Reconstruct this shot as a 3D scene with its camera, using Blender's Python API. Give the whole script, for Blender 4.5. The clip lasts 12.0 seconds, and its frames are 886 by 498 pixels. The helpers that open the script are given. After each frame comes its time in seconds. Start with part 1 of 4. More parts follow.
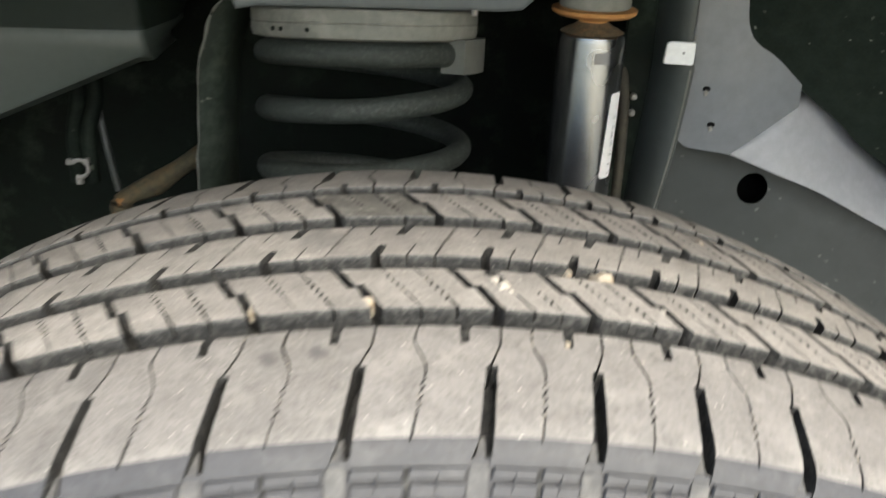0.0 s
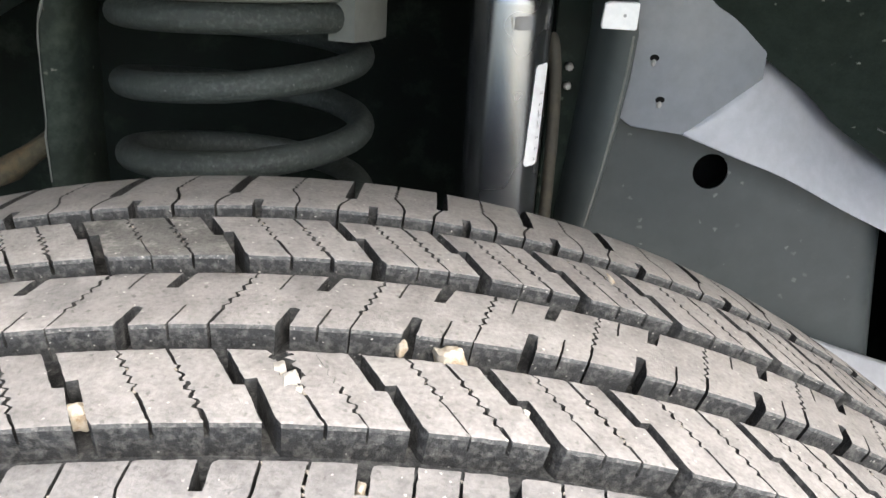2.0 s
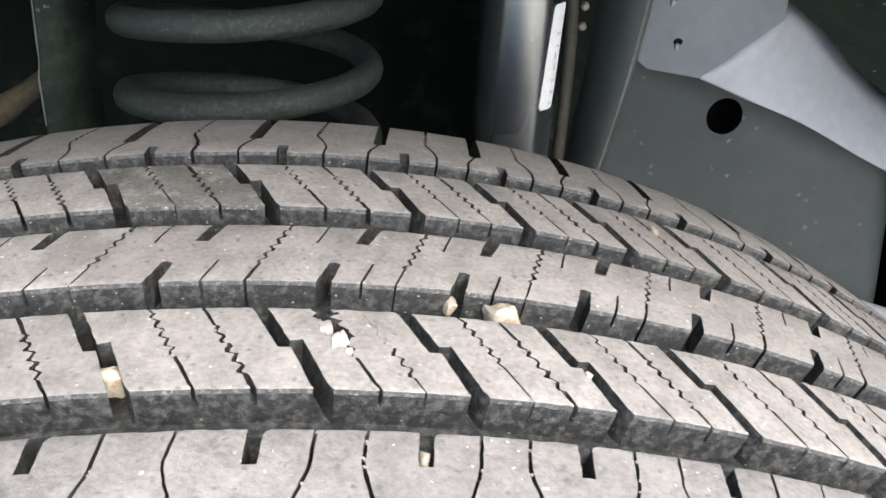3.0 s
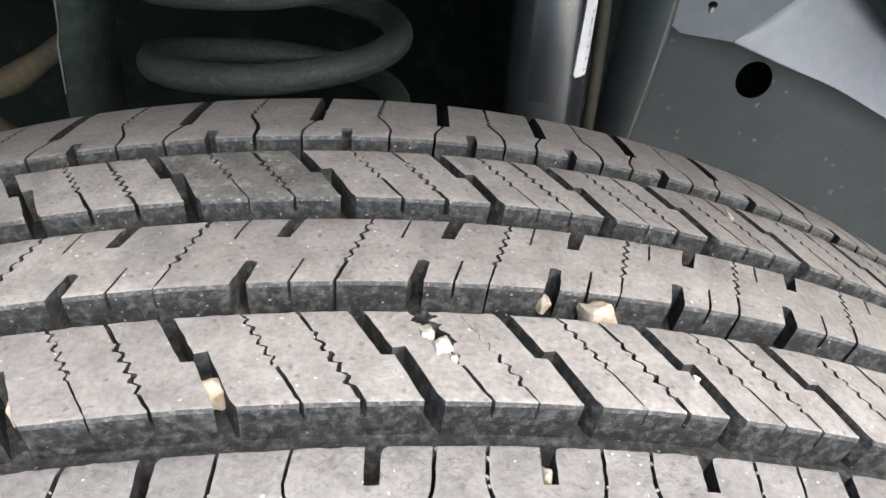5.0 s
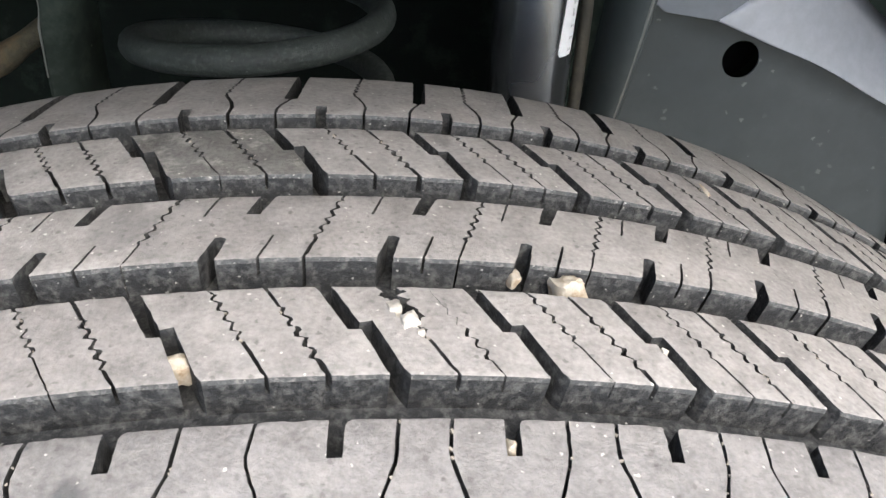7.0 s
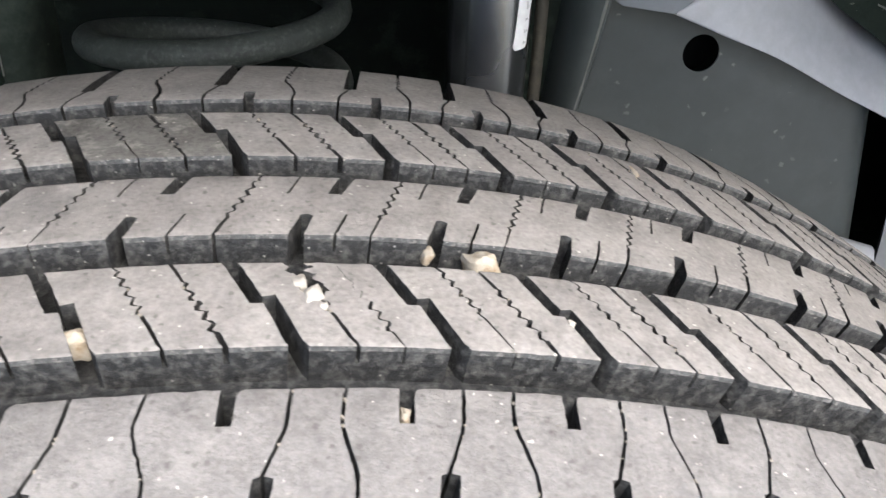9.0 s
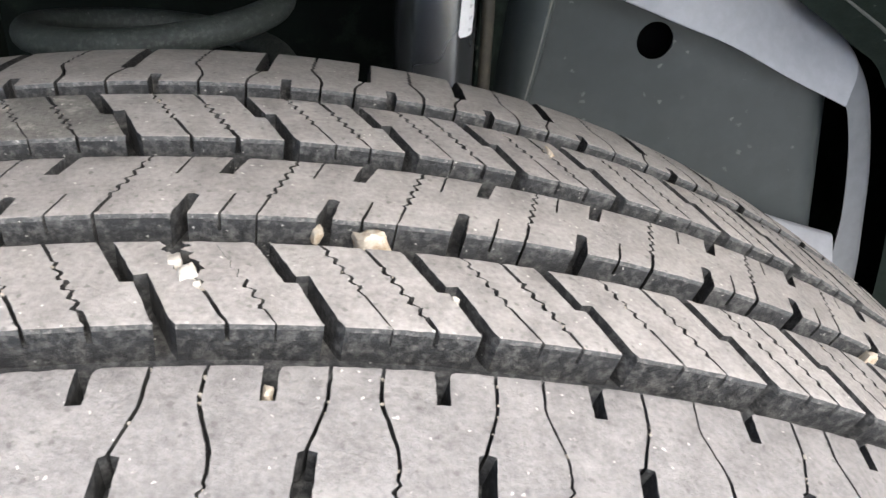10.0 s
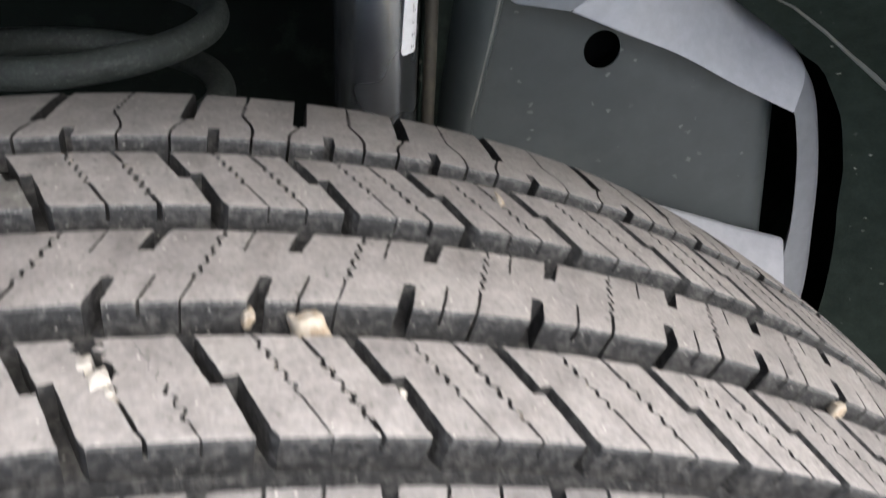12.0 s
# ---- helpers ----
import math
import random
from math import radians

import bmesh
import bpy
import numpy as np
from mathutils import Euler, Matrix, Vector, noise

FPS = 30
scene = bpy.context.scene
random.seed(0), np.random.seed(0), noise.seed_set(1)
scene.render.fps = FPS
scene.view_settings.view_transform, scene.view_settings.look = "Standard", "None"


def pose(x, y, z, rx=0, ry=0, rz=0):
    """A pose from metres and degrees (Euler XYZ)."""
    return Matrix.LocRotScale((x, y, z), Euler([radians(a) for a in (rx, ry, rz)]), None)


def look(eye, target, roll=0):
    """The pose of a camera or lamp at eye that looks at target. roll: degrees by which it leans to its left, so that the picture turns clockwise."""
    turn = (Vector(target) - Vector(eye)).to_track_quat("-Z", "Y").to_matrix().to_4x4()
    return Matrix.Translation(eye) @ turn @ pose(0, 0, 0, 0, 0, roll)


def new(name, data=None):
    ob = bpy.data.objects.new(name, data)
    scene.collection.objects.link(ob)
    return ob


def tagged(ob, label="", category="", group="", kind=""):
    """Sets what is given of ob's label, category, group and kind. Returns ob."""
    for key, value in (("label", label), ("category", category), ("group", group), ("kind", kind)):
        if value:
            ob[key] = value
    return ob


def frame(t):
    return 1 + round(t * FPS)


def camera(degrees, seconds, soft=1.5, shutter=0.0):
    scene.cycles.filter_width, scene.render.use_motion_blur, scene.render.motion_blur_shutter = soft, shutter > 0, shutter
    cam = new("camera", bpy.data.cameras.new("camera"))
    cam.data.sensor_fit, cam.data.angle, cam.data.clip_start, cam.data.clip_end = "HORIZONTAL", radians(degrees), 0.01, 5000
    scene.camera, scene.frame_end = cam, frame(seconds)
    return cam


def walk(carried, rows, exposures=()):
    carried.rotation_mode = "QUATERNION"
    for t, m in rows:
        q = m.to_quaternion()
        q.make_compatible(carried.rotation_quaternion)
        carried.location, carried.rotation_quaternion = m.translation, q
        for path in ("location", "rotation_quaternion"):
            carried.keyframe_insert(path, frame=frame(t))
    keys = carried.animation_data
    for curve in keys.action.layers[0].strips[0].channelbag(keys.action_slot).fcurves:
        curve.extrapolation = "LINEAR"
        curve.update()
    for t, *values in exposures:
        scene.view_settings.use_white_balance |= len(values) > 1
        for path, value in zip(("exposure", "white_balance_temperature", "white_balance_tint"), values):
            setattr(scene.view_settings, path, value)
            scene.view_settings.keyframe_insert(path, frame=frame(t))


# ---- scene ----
cam = camera(53.14, 12.0, 1.4, 0.5)
# seconds, eye in metres, turn in degrees
PATH = [
    (0.0, -0.0140, -0.2804, 0.9268, 65.63, -2.15, -3.91),
    (0.2, -0.0009, -0.2582, 0.9310, 65.69, -2.20, -3.99),
    (0.5, 0.0057, -0.2314, 0.9293, 65.65, -2.04, -3.71),
    (1.0, 0.0182, -0.2161, 0.9246, 65.13, -2.05, -3.73),
    (1.5, 0.0377, -0.2038, 0.9157, 64.30, -2.20, -4.36),
    (2.0, 0.0413, -0.1909, 0.9153, 62.63, -2.49, -4.85),
    (2.5, 0.0346, -0.1828, 0.9096, 60.90, -2.83, -5.42),
    (3.0, 0.0276, -0.1766, 0.9095, 59.09, -3.02, -5.75),
    (3.5, 0.0196, -0.1684, 0.9132, 57.57, -3.12, -5.79),
    (5.5, 0.0049, -0.1624, 0.9117, 55.88, -3.13, -6.68),
    (6.0, 0.0047, -0.1621, 0.9096, 55.55, -3.07, -6.76),
    (6.5, 0.0077, -0.1649, 0.9116, 55.20, -3.04, -6.82),
    (7.0, 0.0117, -0.1644, 0.9110, 55.13, -2.95, -6.92),
    (9.0, 0.0283, -0.1706, 0.9068, 55.58, -2.70, -7.79),
    (9.5, 0.0415, -0.1712, 0.9028, 55.59, -2.55, -7.82),
    (10.0, 0.0496, -0.1733, 0.9025, 55.44, -2.60, -8.74),
    (10.5, 0.0520, -0.1725, 0.9025, 55.42, -2.75, -9.95),
    (11.0, 0.0541, -0.1694, 0.9012, 55.35, -2.94, -11.22),
    (11.5, 0.0585, -0.1689, 0.8990, 55.34, -2.85, -11.87),
    (11.8, 0.0576, -0.1625, 0.9013, 55.19, -2.85, -11.95),
    (12.0, 0.0546, -0.1506, 0.9078, 54.99, -3.02, -12.30),
]
walk(cam, [(t, pose(x, y, z, rx, ry, rz)) for t, x, y, z, rx, ry, rz in PATH], [(0.0, 2.10, 7100, 4), (0.5, 2.42, 6700, 6), (1.0, 2.52, 6650, 7), (2.5, 2.46, 6500, 8), (3.5, 2.37, 6480, 8), (5.5, 2.26, 6450, 8), (11.0, 2.23, 6450, 9), (11.5, 2.22, 6450, 9), (12.0, 2.07, 6450, 10)])

# world and light: open sky outside the wheel arch, a broad veiled sun behind the camera
import itertools

world = bpy.data.worlds.new("sky")
scene.world = world
world.use_nodes = True
wt = world.node_tree
sky = wt.nodes.new("ShaderNodeTexSky")
sky.sky_type = "NISHITA"
sky.sun_disc = False
sky.sun_elevation = radians(47)
sky.sun_rotation = radians(161)
sky.air_density = 1.0
sky.dust_density = 2.5
wt.links.new(sky.outputs[0], wt.nodes["Background"].inputs[0])
wt.nodes["Background"].inputs[1].default_value = 0.145
sun_data = bpy.data.lights.new("sun", "SUN")
sun_data.energy = 1.55
sun_data.angle = radians(46)
sun_data.color = (1.0, 0.955, 0.895)
sun = new("sun", sun_data)
sun.matrix_world = look((0.66, -1.92, 2.655), (0, 0, 0.5))

HUB = 0.4015          # height of the axle, the tyre's outer radius
GROOVE = 0.0088       # tread depth
SIPE = 0.0042         # depth of the thin cuts
ARC = radians(1) * HUB  # metres along the tread for one degree
EDGE = 0.1003         # half width of the tread, shoulder edge


# ---- materials ----
def material(name, color, rough=0.6, metal=0.0, spread=0.25, grain=400.0, bump=0.2, dust=None, dust_amount=0.3, dust_scale=30.0, spec=0.5, mottle=14.0, bump_scale=None, flecks=None, fleck_scale=260.0, fleck_size=0.13, fleck_share=0.2, contrast=0.2, dust_edge=0.25, pits=None, pit_scale=300.0, pit_size=0.2, stains=(), stain=(0.06, 0.06, 0.06), each=0.0):
    """Procedural surface: two scales of tone variation, fine relief, optional dust film and light flecks."""
    m = bpy.data.materials.new(name)
    m.use_nodes = True
    t = m.node_tree
    n, l = t.nodes, t.links
    b = n["Principled BSDF"]
    b.inputs["Metallic"].default_value = metal
    b.inputs["Specular IOR Level"].default_value = spec
    co = n.new("ShaderNodeTexCoord")

    def noise_node(scale, detail=4.0, rough_=0.6):
        q = n.new("ShaderNodeTexNoise")
        q.inputs["Scale"].default_value = scale
        q.inputs["Detail"].default_value = detail
        q.inputs["Roughness"].default_value = rough_
        l.new(co.outputs["Object"], q.inputs["Vector"])
        return q

    def ramp(src, a, b_, lo=0.0, hi=1.0):
        q = n.new("ShaderNodeMapRange")
        q.inputs["From Min"].default_value, q.inputs["From Max"].default_value = a, b_
        q.inputs["To Min"].default_value, q.inputs["To Max"].default_value = lo, hi
        l.new(src, q.inputs["Value"])
        return q.outputs["Result"]

    def mix(fac, a, b_):
        q = n.new("ShaderNodeMix")
        q.data_type = "RGBA"
        l.new(fac, q.inputs["Factor"])
        for sock, v in ((q.inputs["A"], a), (q.inputs["B"], b_)):
            if isinstance(v, tuple):
                sock.default_value = (*v, 1)
            else:
                l.new(v, sock)
        return q.outputs["Result"]

    fine, broad = noise_node(grain, 5.0), noise_node(grain / mottle, 4.0)
    dk = tuple(c * (1 - spread) for c in color)
    lt = tuple(min(1, c * (1 + spread)) for c in color)
    col = mix(ramp(broad.outputs["Fac"], 0.32, 0.68), dk, lt)
    col2 = mix(ramp(fine.outputs["Fac"], 0.3, 0.75), tuple(c * (1 - contrast) for c in color), tuple(min(1, c * (1 + contrast)) for c in color))
    q = n.new("ShaderNodeMix")
    q.data_type = "RGBA"
    q.inputs["Factor"].default_value = 0.45
    l.new(col, q.inputs["A"])
    l.new(col2, q.inputs["B"])
    col = q.outputs["Result"]
    rgh = ramp(broad.outputs["Fac"], 0.3, 0.7, max(0, rough - 0.08), min(1, rough + 0.08))
    if dust:
        d1 = noise_node(dust_scale, 7.0, 0.7)
        col = mix(ramp(d1.outputs["Fac"], 0.62 - dust_amount * 0.5, 0.62 - dust_amount * 0.4 + dust_edge), col, dust)

    def spots(scale, size, share, strength, seed):
        """Irregular spots: warped cells, of which a share is filled."""
        v = n.new("ShaderNodeTexVoronoi")
        v.inputs["Scale"].default_value = scale
        w = n.new("ShaderNodeVectorMath")
        w.operation = "MULTIPLY_ADD"
        wn = noise_node(scale * 1.9 + seed, 3.0)
        l.new(wn.outputs["Color"], w.inputs[0])
        w.inputs[1].default_value = (0.8 / scale,) * 3
        l.new(co.outputs["Object"], w.inputs[2])
        l.new(w.outputs[0], v.inputs["Vector"])
        sep = n.new("ShaderNodeSeparateColor")
        l.new(v.outputs["Color"], sep.inputs[0])
        mul = n.new("ShaderNodeMath")
        mul.operation = "MULTIPLY"
        l.new(ramp(v.outputs["Distance"], size, size * 0.55), mul.inputs[0])
        l.new(ramp(sep.outputs[1], 1 - share, 1 - share * 0.35, 0.0, strength), mul.inputs[1])
        return mul.outputs[0]

    if flecks:
        col = mix(spots(fleck_scale, fleck_size, fleck_share, 0.95, 0.0), col, flecks)
    if pits:
        col = mix(spots(pit_scale, pit_size, 0.4, 0.6, 31.0), col, pits)
    if each:
        info = n.new("ShaderNodeObjectInfo")
        hsv = n.new("ShaderNodeHueSaturation")
        l.new(col, hsv.inputs["Color"])
        l.new(ramp(info.outputs["Random"], 0.0, 1.0, 1 - each, 1 + each * 0.7), hsv.inputs["Value"])
        col = hsv.outputs["Color"]
    for cx, cy, cz, reach, depth in stains:
        w = n.new("ShaderNodeVectorMath")
        w.operation = "MULTIPLY_ADD"
        l.new(noise_node(150, 5.0).outputs["Color"], w.inputs[0])
        w.inputs[1].default_value = (reach * 1.6,) * 3
        l.new(co.outputs["Object"], w.inputs[2])
        far = n.new("ShaderNodeVectorMath")
        far.operation = "DISTANCE"
        l.new(w.outputs[0], far.inputs[0])
        far.inputs[1].default_value = (cx + reach * 0.8, cy + reach * 0.8, cz + reach * 0.8)
        col = mix(ramp(far.outputs["Value"], reach, reach * 0.45, 0.0, depth), col, stain)
    l.new(col, b.inputs["Base Color"])
    l.new(rgh, b.inputs["Roughness"])
    if bump:
        bp = n.new("ShaderNodeBump")
        bp.inputs["Strength"].default_value = bump
        bp.inputs["Distance"].default_value = 0.0006
        h = noise_node(bump_scale or grain * 1.6, 5.0, 0.7)
        l.new(h.outputs["Fac"], bp.inputs["Height"])
        l.new(bp.outputs[0], b.inputs["Normal"])
    return m


# damp dark stains on the outer shoulder
STAINS = ((-0.0434, -0.0695, 0.7975, 0.0038, 0.75), (-0.0293, -0.0682, 0.7990, 0.0034, 0.75), (-0.0135, 0.0330, 0.8023, 0.0150, 0.42), (-0.0320, 0.0035, 0.8015, 0.0120, 0.38))
TREAD = dict(rough=0.72, spread=0.30, grain=760, mottle=5.5, contrast=0.52, bump=0.7, bump_scale=1000, dust=(0.265, 0.254, 0.24), dust_amount=0.16, dust_scale=75, spec=0.35, flecks=(0.46, 0.44, 0.40), fleck_scale=520, fleck_size=0.2, fleck_share=0.2, pits=(0.075, 0.071, 0.066), pit_scale=480, pit_size=0.32)
M_TREAD = material("worn_tread_rubber", (0.202, 0.190, 0.181), stains=STAINS, each=0.13, **TREAD)
# Tread rubber again, darkened for the dimmer light on the outer shoulder.
M_SHOULDER = material("dimmed_tread_rubber", (0.160, 0.152, 0.147), stains=STAINS, each=0.12, **TREAD)
M_SOILED = material("soiled_tread_rubber", (0.108, 0.104, 0.097), **{**TREAD, "spread": 0.5, "contrast": 0.7, "bump": 0.9, "dust": (0.25, 0.24, 0.22), "dust_scale": 130, "dust_amount": 0.15, "dust_edge": 0.12})
# Unworn dark rubber, darkened further: part of the grooves' shade is in this colour.
M_WALL = material("shaded_groove_rubber", (0.0175, 0.0180, 0.0188), 0.62, spread=0.5, grain=900, mottle=2.2, contrast=0.6, bump=1.0, bump_scale=620, dust=(0.140, 0.139, 0.132), dust_amount=0.30, dust_scale=460, dust_edge=0.42, spec=0.25, flecks=(0.22, 0.215, 0.2), fleck_scale=520, fleck_size=0.17, fleck_share=0.13)
# Dusty worn edge; its middle tone also grades the light down the wall.
M_EDGE = material("dusty_lit_wall_rubber", (0.050, 0.051, 0.052), 0.7, spread=0.5, grain=1200, mottle=3.0, contrast=0.6, bump=1.0, bump_scale=800, dust=(0.135, 0.131, 0.124), dust_amount=0.26, dust_scale=700, dust_edge=0.14, spec=0.35, flecks=(0.3, 0.29, 0.27), fleck_scale=700, fleck_size=0.2, fleck_share=0.2)
M_SIDE = material("sidewall_rubber", (0.036, 0.037, 0.042), 0.6, spread=0.25, grain=500, contrast=0.35, bump=0.3, dust=(0.072, 0.072, 0.075), dust_amount=0.22, dust_scale=90, spec=0.4)
M_RAMP = material("dusty_slot_floor", (0.055, 0.055, 0.057), 0.75, spread=0.4, grain=500, contrast=0.4, bump=0.5, dust=(0.115, 0.113, 0.11), dust_amount=0.3, dust_scale=160)
M_GRIT = material("sand_grain", (0.2, 0.18, 0.152), 0.9, spread=0.4, grain=900, bump=0.3)
M_STONE = material("beige_stone", (0.36, 0.32, 0.262), 0.85, spread=0.25, grain=900, bump=0.8, dust=(0.23, 0.165, 0.1), dust_amount=0.28, dust_scale=260, dust_edge=0.15)
M_QUARTZ = material("white_stone", (0.35, 0.328, 0.295), 0.8, spread=0.3, grain=900, bump=0.8, dust=(0.3, 0.27, 0.22), dust_amount=0.25, dust_scale=350)
M_BLACK = material("black_chassis_paint", (0.0058, 0.0094, 0.0072), 0.75, spread=0.5, grain=120, mottle=4.0, bump=0.3, dust=(0.034, 0.046, 0.035), dust_amount=0.15, dust_scale=22, spec=0.15, flecks=(0.10, 0.112, 0.09), fleck_scale=75, fleck_size=0.22, fleck_share=0.3)
M_PLATE = material("grey_plate_paint", (0.185, 0.196, 0.215), 0.45, spread=0.12, grain=90, bump=0.08, dust=(0.218, 0.226, 0.237), dust_amount=0.14, dust_scale=18)
M_BEAM = material("dusty_beam_paint", (0.11, 0.122, 0.125), 0.55, spread=0.18, grain=110, bump=0.15, dust=(0.13, 0.138, 0.135), dust_amount=0.2, dust_scale=20)
# Grey panel paint in two more tones: each flange's light is in the colour.
M_UPRIGHT = material("dim_flange_paint", (0.175, 0.181, 0.193), 0.42, spread=0.08, grain=120, bump=0.08)
M_GREY = material("lit_flange_paint", (0.385, 0.392, 0.415), 0.42, spread=0.10, grain=120, bump=0.08, dust=(0.345, 0.345, 0.355), dust_amount=0.2, dust_scale=22)
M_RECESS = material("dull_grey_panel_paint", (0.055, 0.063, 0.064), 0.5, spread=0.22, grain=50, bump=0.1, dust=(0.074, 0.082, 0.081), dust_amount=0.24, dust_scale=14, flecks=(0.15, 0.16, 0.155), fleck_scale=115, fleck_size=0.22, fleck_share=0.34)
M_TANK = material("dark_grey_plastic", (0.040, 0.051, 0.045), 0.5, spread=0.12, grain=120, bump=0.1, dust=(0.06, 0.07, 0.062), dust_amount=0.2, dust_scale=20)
# Same tank plastic, darker: the dimmer light on the step is in the colour.
M_STEP = material("shaded_plastic_step", (0.010, 0.0155, 0.0125), 0.65, spread=0.2, grain=120, bump=0.15, spec=0.2)
M_TOWER = material("dusty_tower_paint", (0.015, 0.021, 0.0165), 0.7, spread=0.45, grain=140, mottle=4.0, contrast=0.4, bump=0.4, dust=(0.042, 0.052, 0.040), dust_amount=0.28, dust_scale=35, spec=0.2, flecks=(0.12, 0.12, 0.1), fleck_scale=150, fleck_size=0.2, fleck_share=0.15)
M_LINER = material("black_felt_liner", (0.020, 0.027, 0.022), 0.95, spread=0.4, grain=420, mottle=6.0, bump=0.7, flecks=(0.19, 0.2, 0.172), fleck_scale=170, fleck_size=0.22, fleck_share=0.14, spec=0.1)
M_COIL = material("dusty_spring_steel", (0.024, 0.030, 0.0265), 0.65, spread=0.5, grain=420, mottle=4.0, contrast=0.5, bump=0.9, dust=(0.125, 0.138, 0.120), dust_amount=0.25, dust_scale=360, dust_edge=0.45, flecks=(0.2, 0.21, 0.19), fleck_scale=330, fleck_size=0.2, fleck_share=0.12)
M_POST = material("dark_post_paint", (0.048, 0.055, 0.053), 0.40, spread=0.2, grain=120, bump=0.1, dust=(0.060, 0.067, 0.062), dust_amount=0.2, dust_scale=40)
M_PAD = material("dusty_rubber_isolator", (0.165, 0.167, 0.148), 0.8, spread=0.4, grain=160, bump=0.5, dust=(0.27, 0.263, 0.235), dust_amount=0.34, dust_scale=45)
M_STOP = material("dusty_dark_rubber", (0.112, 0.116, 0.104), 0.8, spread=0.25, grain=160, bump=0.3)
M_SHOCK = material("gloss_black_damper_paint", (0.20, 0.205, 0.211), 0.26, 0.92, spread=0.05, grain=60, bump=0.01, spec=0.7)
paint = M_SHOCK.node_tree
around = paint.nodes.new("ShaderNodeTangent")
around.direction_type, around.axis = "RADIAL", "Z"
paint.links.new(around.outputs[0], paint.nodes["Principled BSDF"].inputs["Tangent"])
paint.nodes["Principled BSDF"].inputs["Anisotropic"].default_value = 0.45
paint.nodes["Principled BSDF"].inputs["Anisotropic Rotation"].default_value = 0.25
M_TIP = material("dull_rust", (0.26, 0.13, 0.045), 0.9, spread=0.4, grain=300, bump=0.6, dust=(0.12, 0.06, 0.022), dust_amount=0.35, dust_scale=150)
M_LINE = material("dark_brown_line", (0.034, 0.030, 0.022), 0.7, spread=0.3, grain=300, bump=0.3, dust=(0.078, 0.066, 0.044), dust_amount=0.25, dust_scale=80)
M_RUST = material("orange_rust", (0.52, 0.25, 0.085), 0.85, spread=0.3, grain=300, bump=0.5, dust=(0.36, 0.15, 0.05), dust_amount=0.3, dust_scale=90)
M_DIRT = material("brown_dirt", (0.11, 0.085, 0.05), 0.95, spread=0.5, grain=400, mottle=4.0, contrast=0.5, bump=0.9, dust=(0.24, 0.13, 0.06), dust_amount=0.25, dust_scale=160)
M_BROWN = material("brown_rusty_steel", (0.042, 0.037, 0.021), 0.85, spread=0.6, grain=260, mottle=4.0, contrast=0.5, bump=0.8, dust=(0.095, 0.064, 0.030), dust_amount=0.26, dust_scale=75, dust_edge=0.18)
M_ZINC = material("dull_zinc", (0.32, 0.315, 0.295), 0.5, 0.5, spread=0.2, grain=250, bump=0.3)
M_LABEL = material("white_label", (0.86, 0.86, 0.86), 0.5, spread=0.03, grain=200, bump=0.02)
M_INK = material("label_print", (0.3, 0.3, 0.3), 0.6, spread=0.1, grain=200, bump=0.0)
M_BEAD = material("pale_sealant", (0.15, 0.15, 0.138), 0.8, spread=0.45, grain=300, bump=0.6)
M_VOID = material("unlit_cavity", (0.006, 0.006, 0.006), 0.9, spread=0.2, grain=50, bump=0.0, spec=0.1)
M_GROUND = material("pale_bounce_ground", (0.2, 0.196, 0.188), 0.9, spread=0.3, grain=200, bump=0.6, flecks=(0.4, 0.39, 0.37), fleck_scale=200)
M_BODY = material("dark_body_paint", (0.03, 0.031, 0.033), 0.35, spread=0.1, grain=60, bump=0.02)


# ---- mesh helpers ----
def finish(name, bm, mats, parent=None, label="", smooth=True, angle=32):
    bmesh.ops.recalc_face_normals(bm, faces=bm.faces)
    me = bpy.data.meshes.new(name)
    if smooth:
        for f in bm.faces:
            f.smooth = True
        for e in bm.edges:
            if len(e.link_faces) == 2 and e.calc_face_angle(0) > radians(angle):
                e.smooth = False
    bm.to_mesh(me)
    bm.free()
    for m in (mats if isinstance(mats, (list, tuple)) else [mats]):
        me.materials.append(m)
    ob = new(name, me)
    if parent:
        ob.parent = parent
    if label:
        ob["label"] = label
    return ob


def part(name, bm, mat, parent, label="", **kw):
    return finish(name, bm, mat, parent, label, **kw)


def thing(name, label, category, group="", kind="", at=(0, 0, 0)):
    ob = new(name)
    ob.location = at
    ob.empty_display_size = 0.02
    return tagged(ob, label, category, group, kind)


def box_bm(x0, x1, y0, y1, z0, z1, bevel=0.0, seg=2, bm=None):
    bm = bm or bmesh.new()
    made = bmesh.ops.create_cube(bm, size=1)["verts"]
    for v in made:
        v.co = Vector((x0 + (v.co.x + .5) * (x1 - x0), y0 + (v.co.y + .5) * (y1 - y0), z0 + (v.co.z + .5) * (z1 - z0)))
    if bevel:
        es = list({e for v in made for e in v.link_edges})
        bmesh.ops.bevel(bm, geom=es, offset=bevel, segments=seg, affect="EDGES", profile=0.5)
    return bm


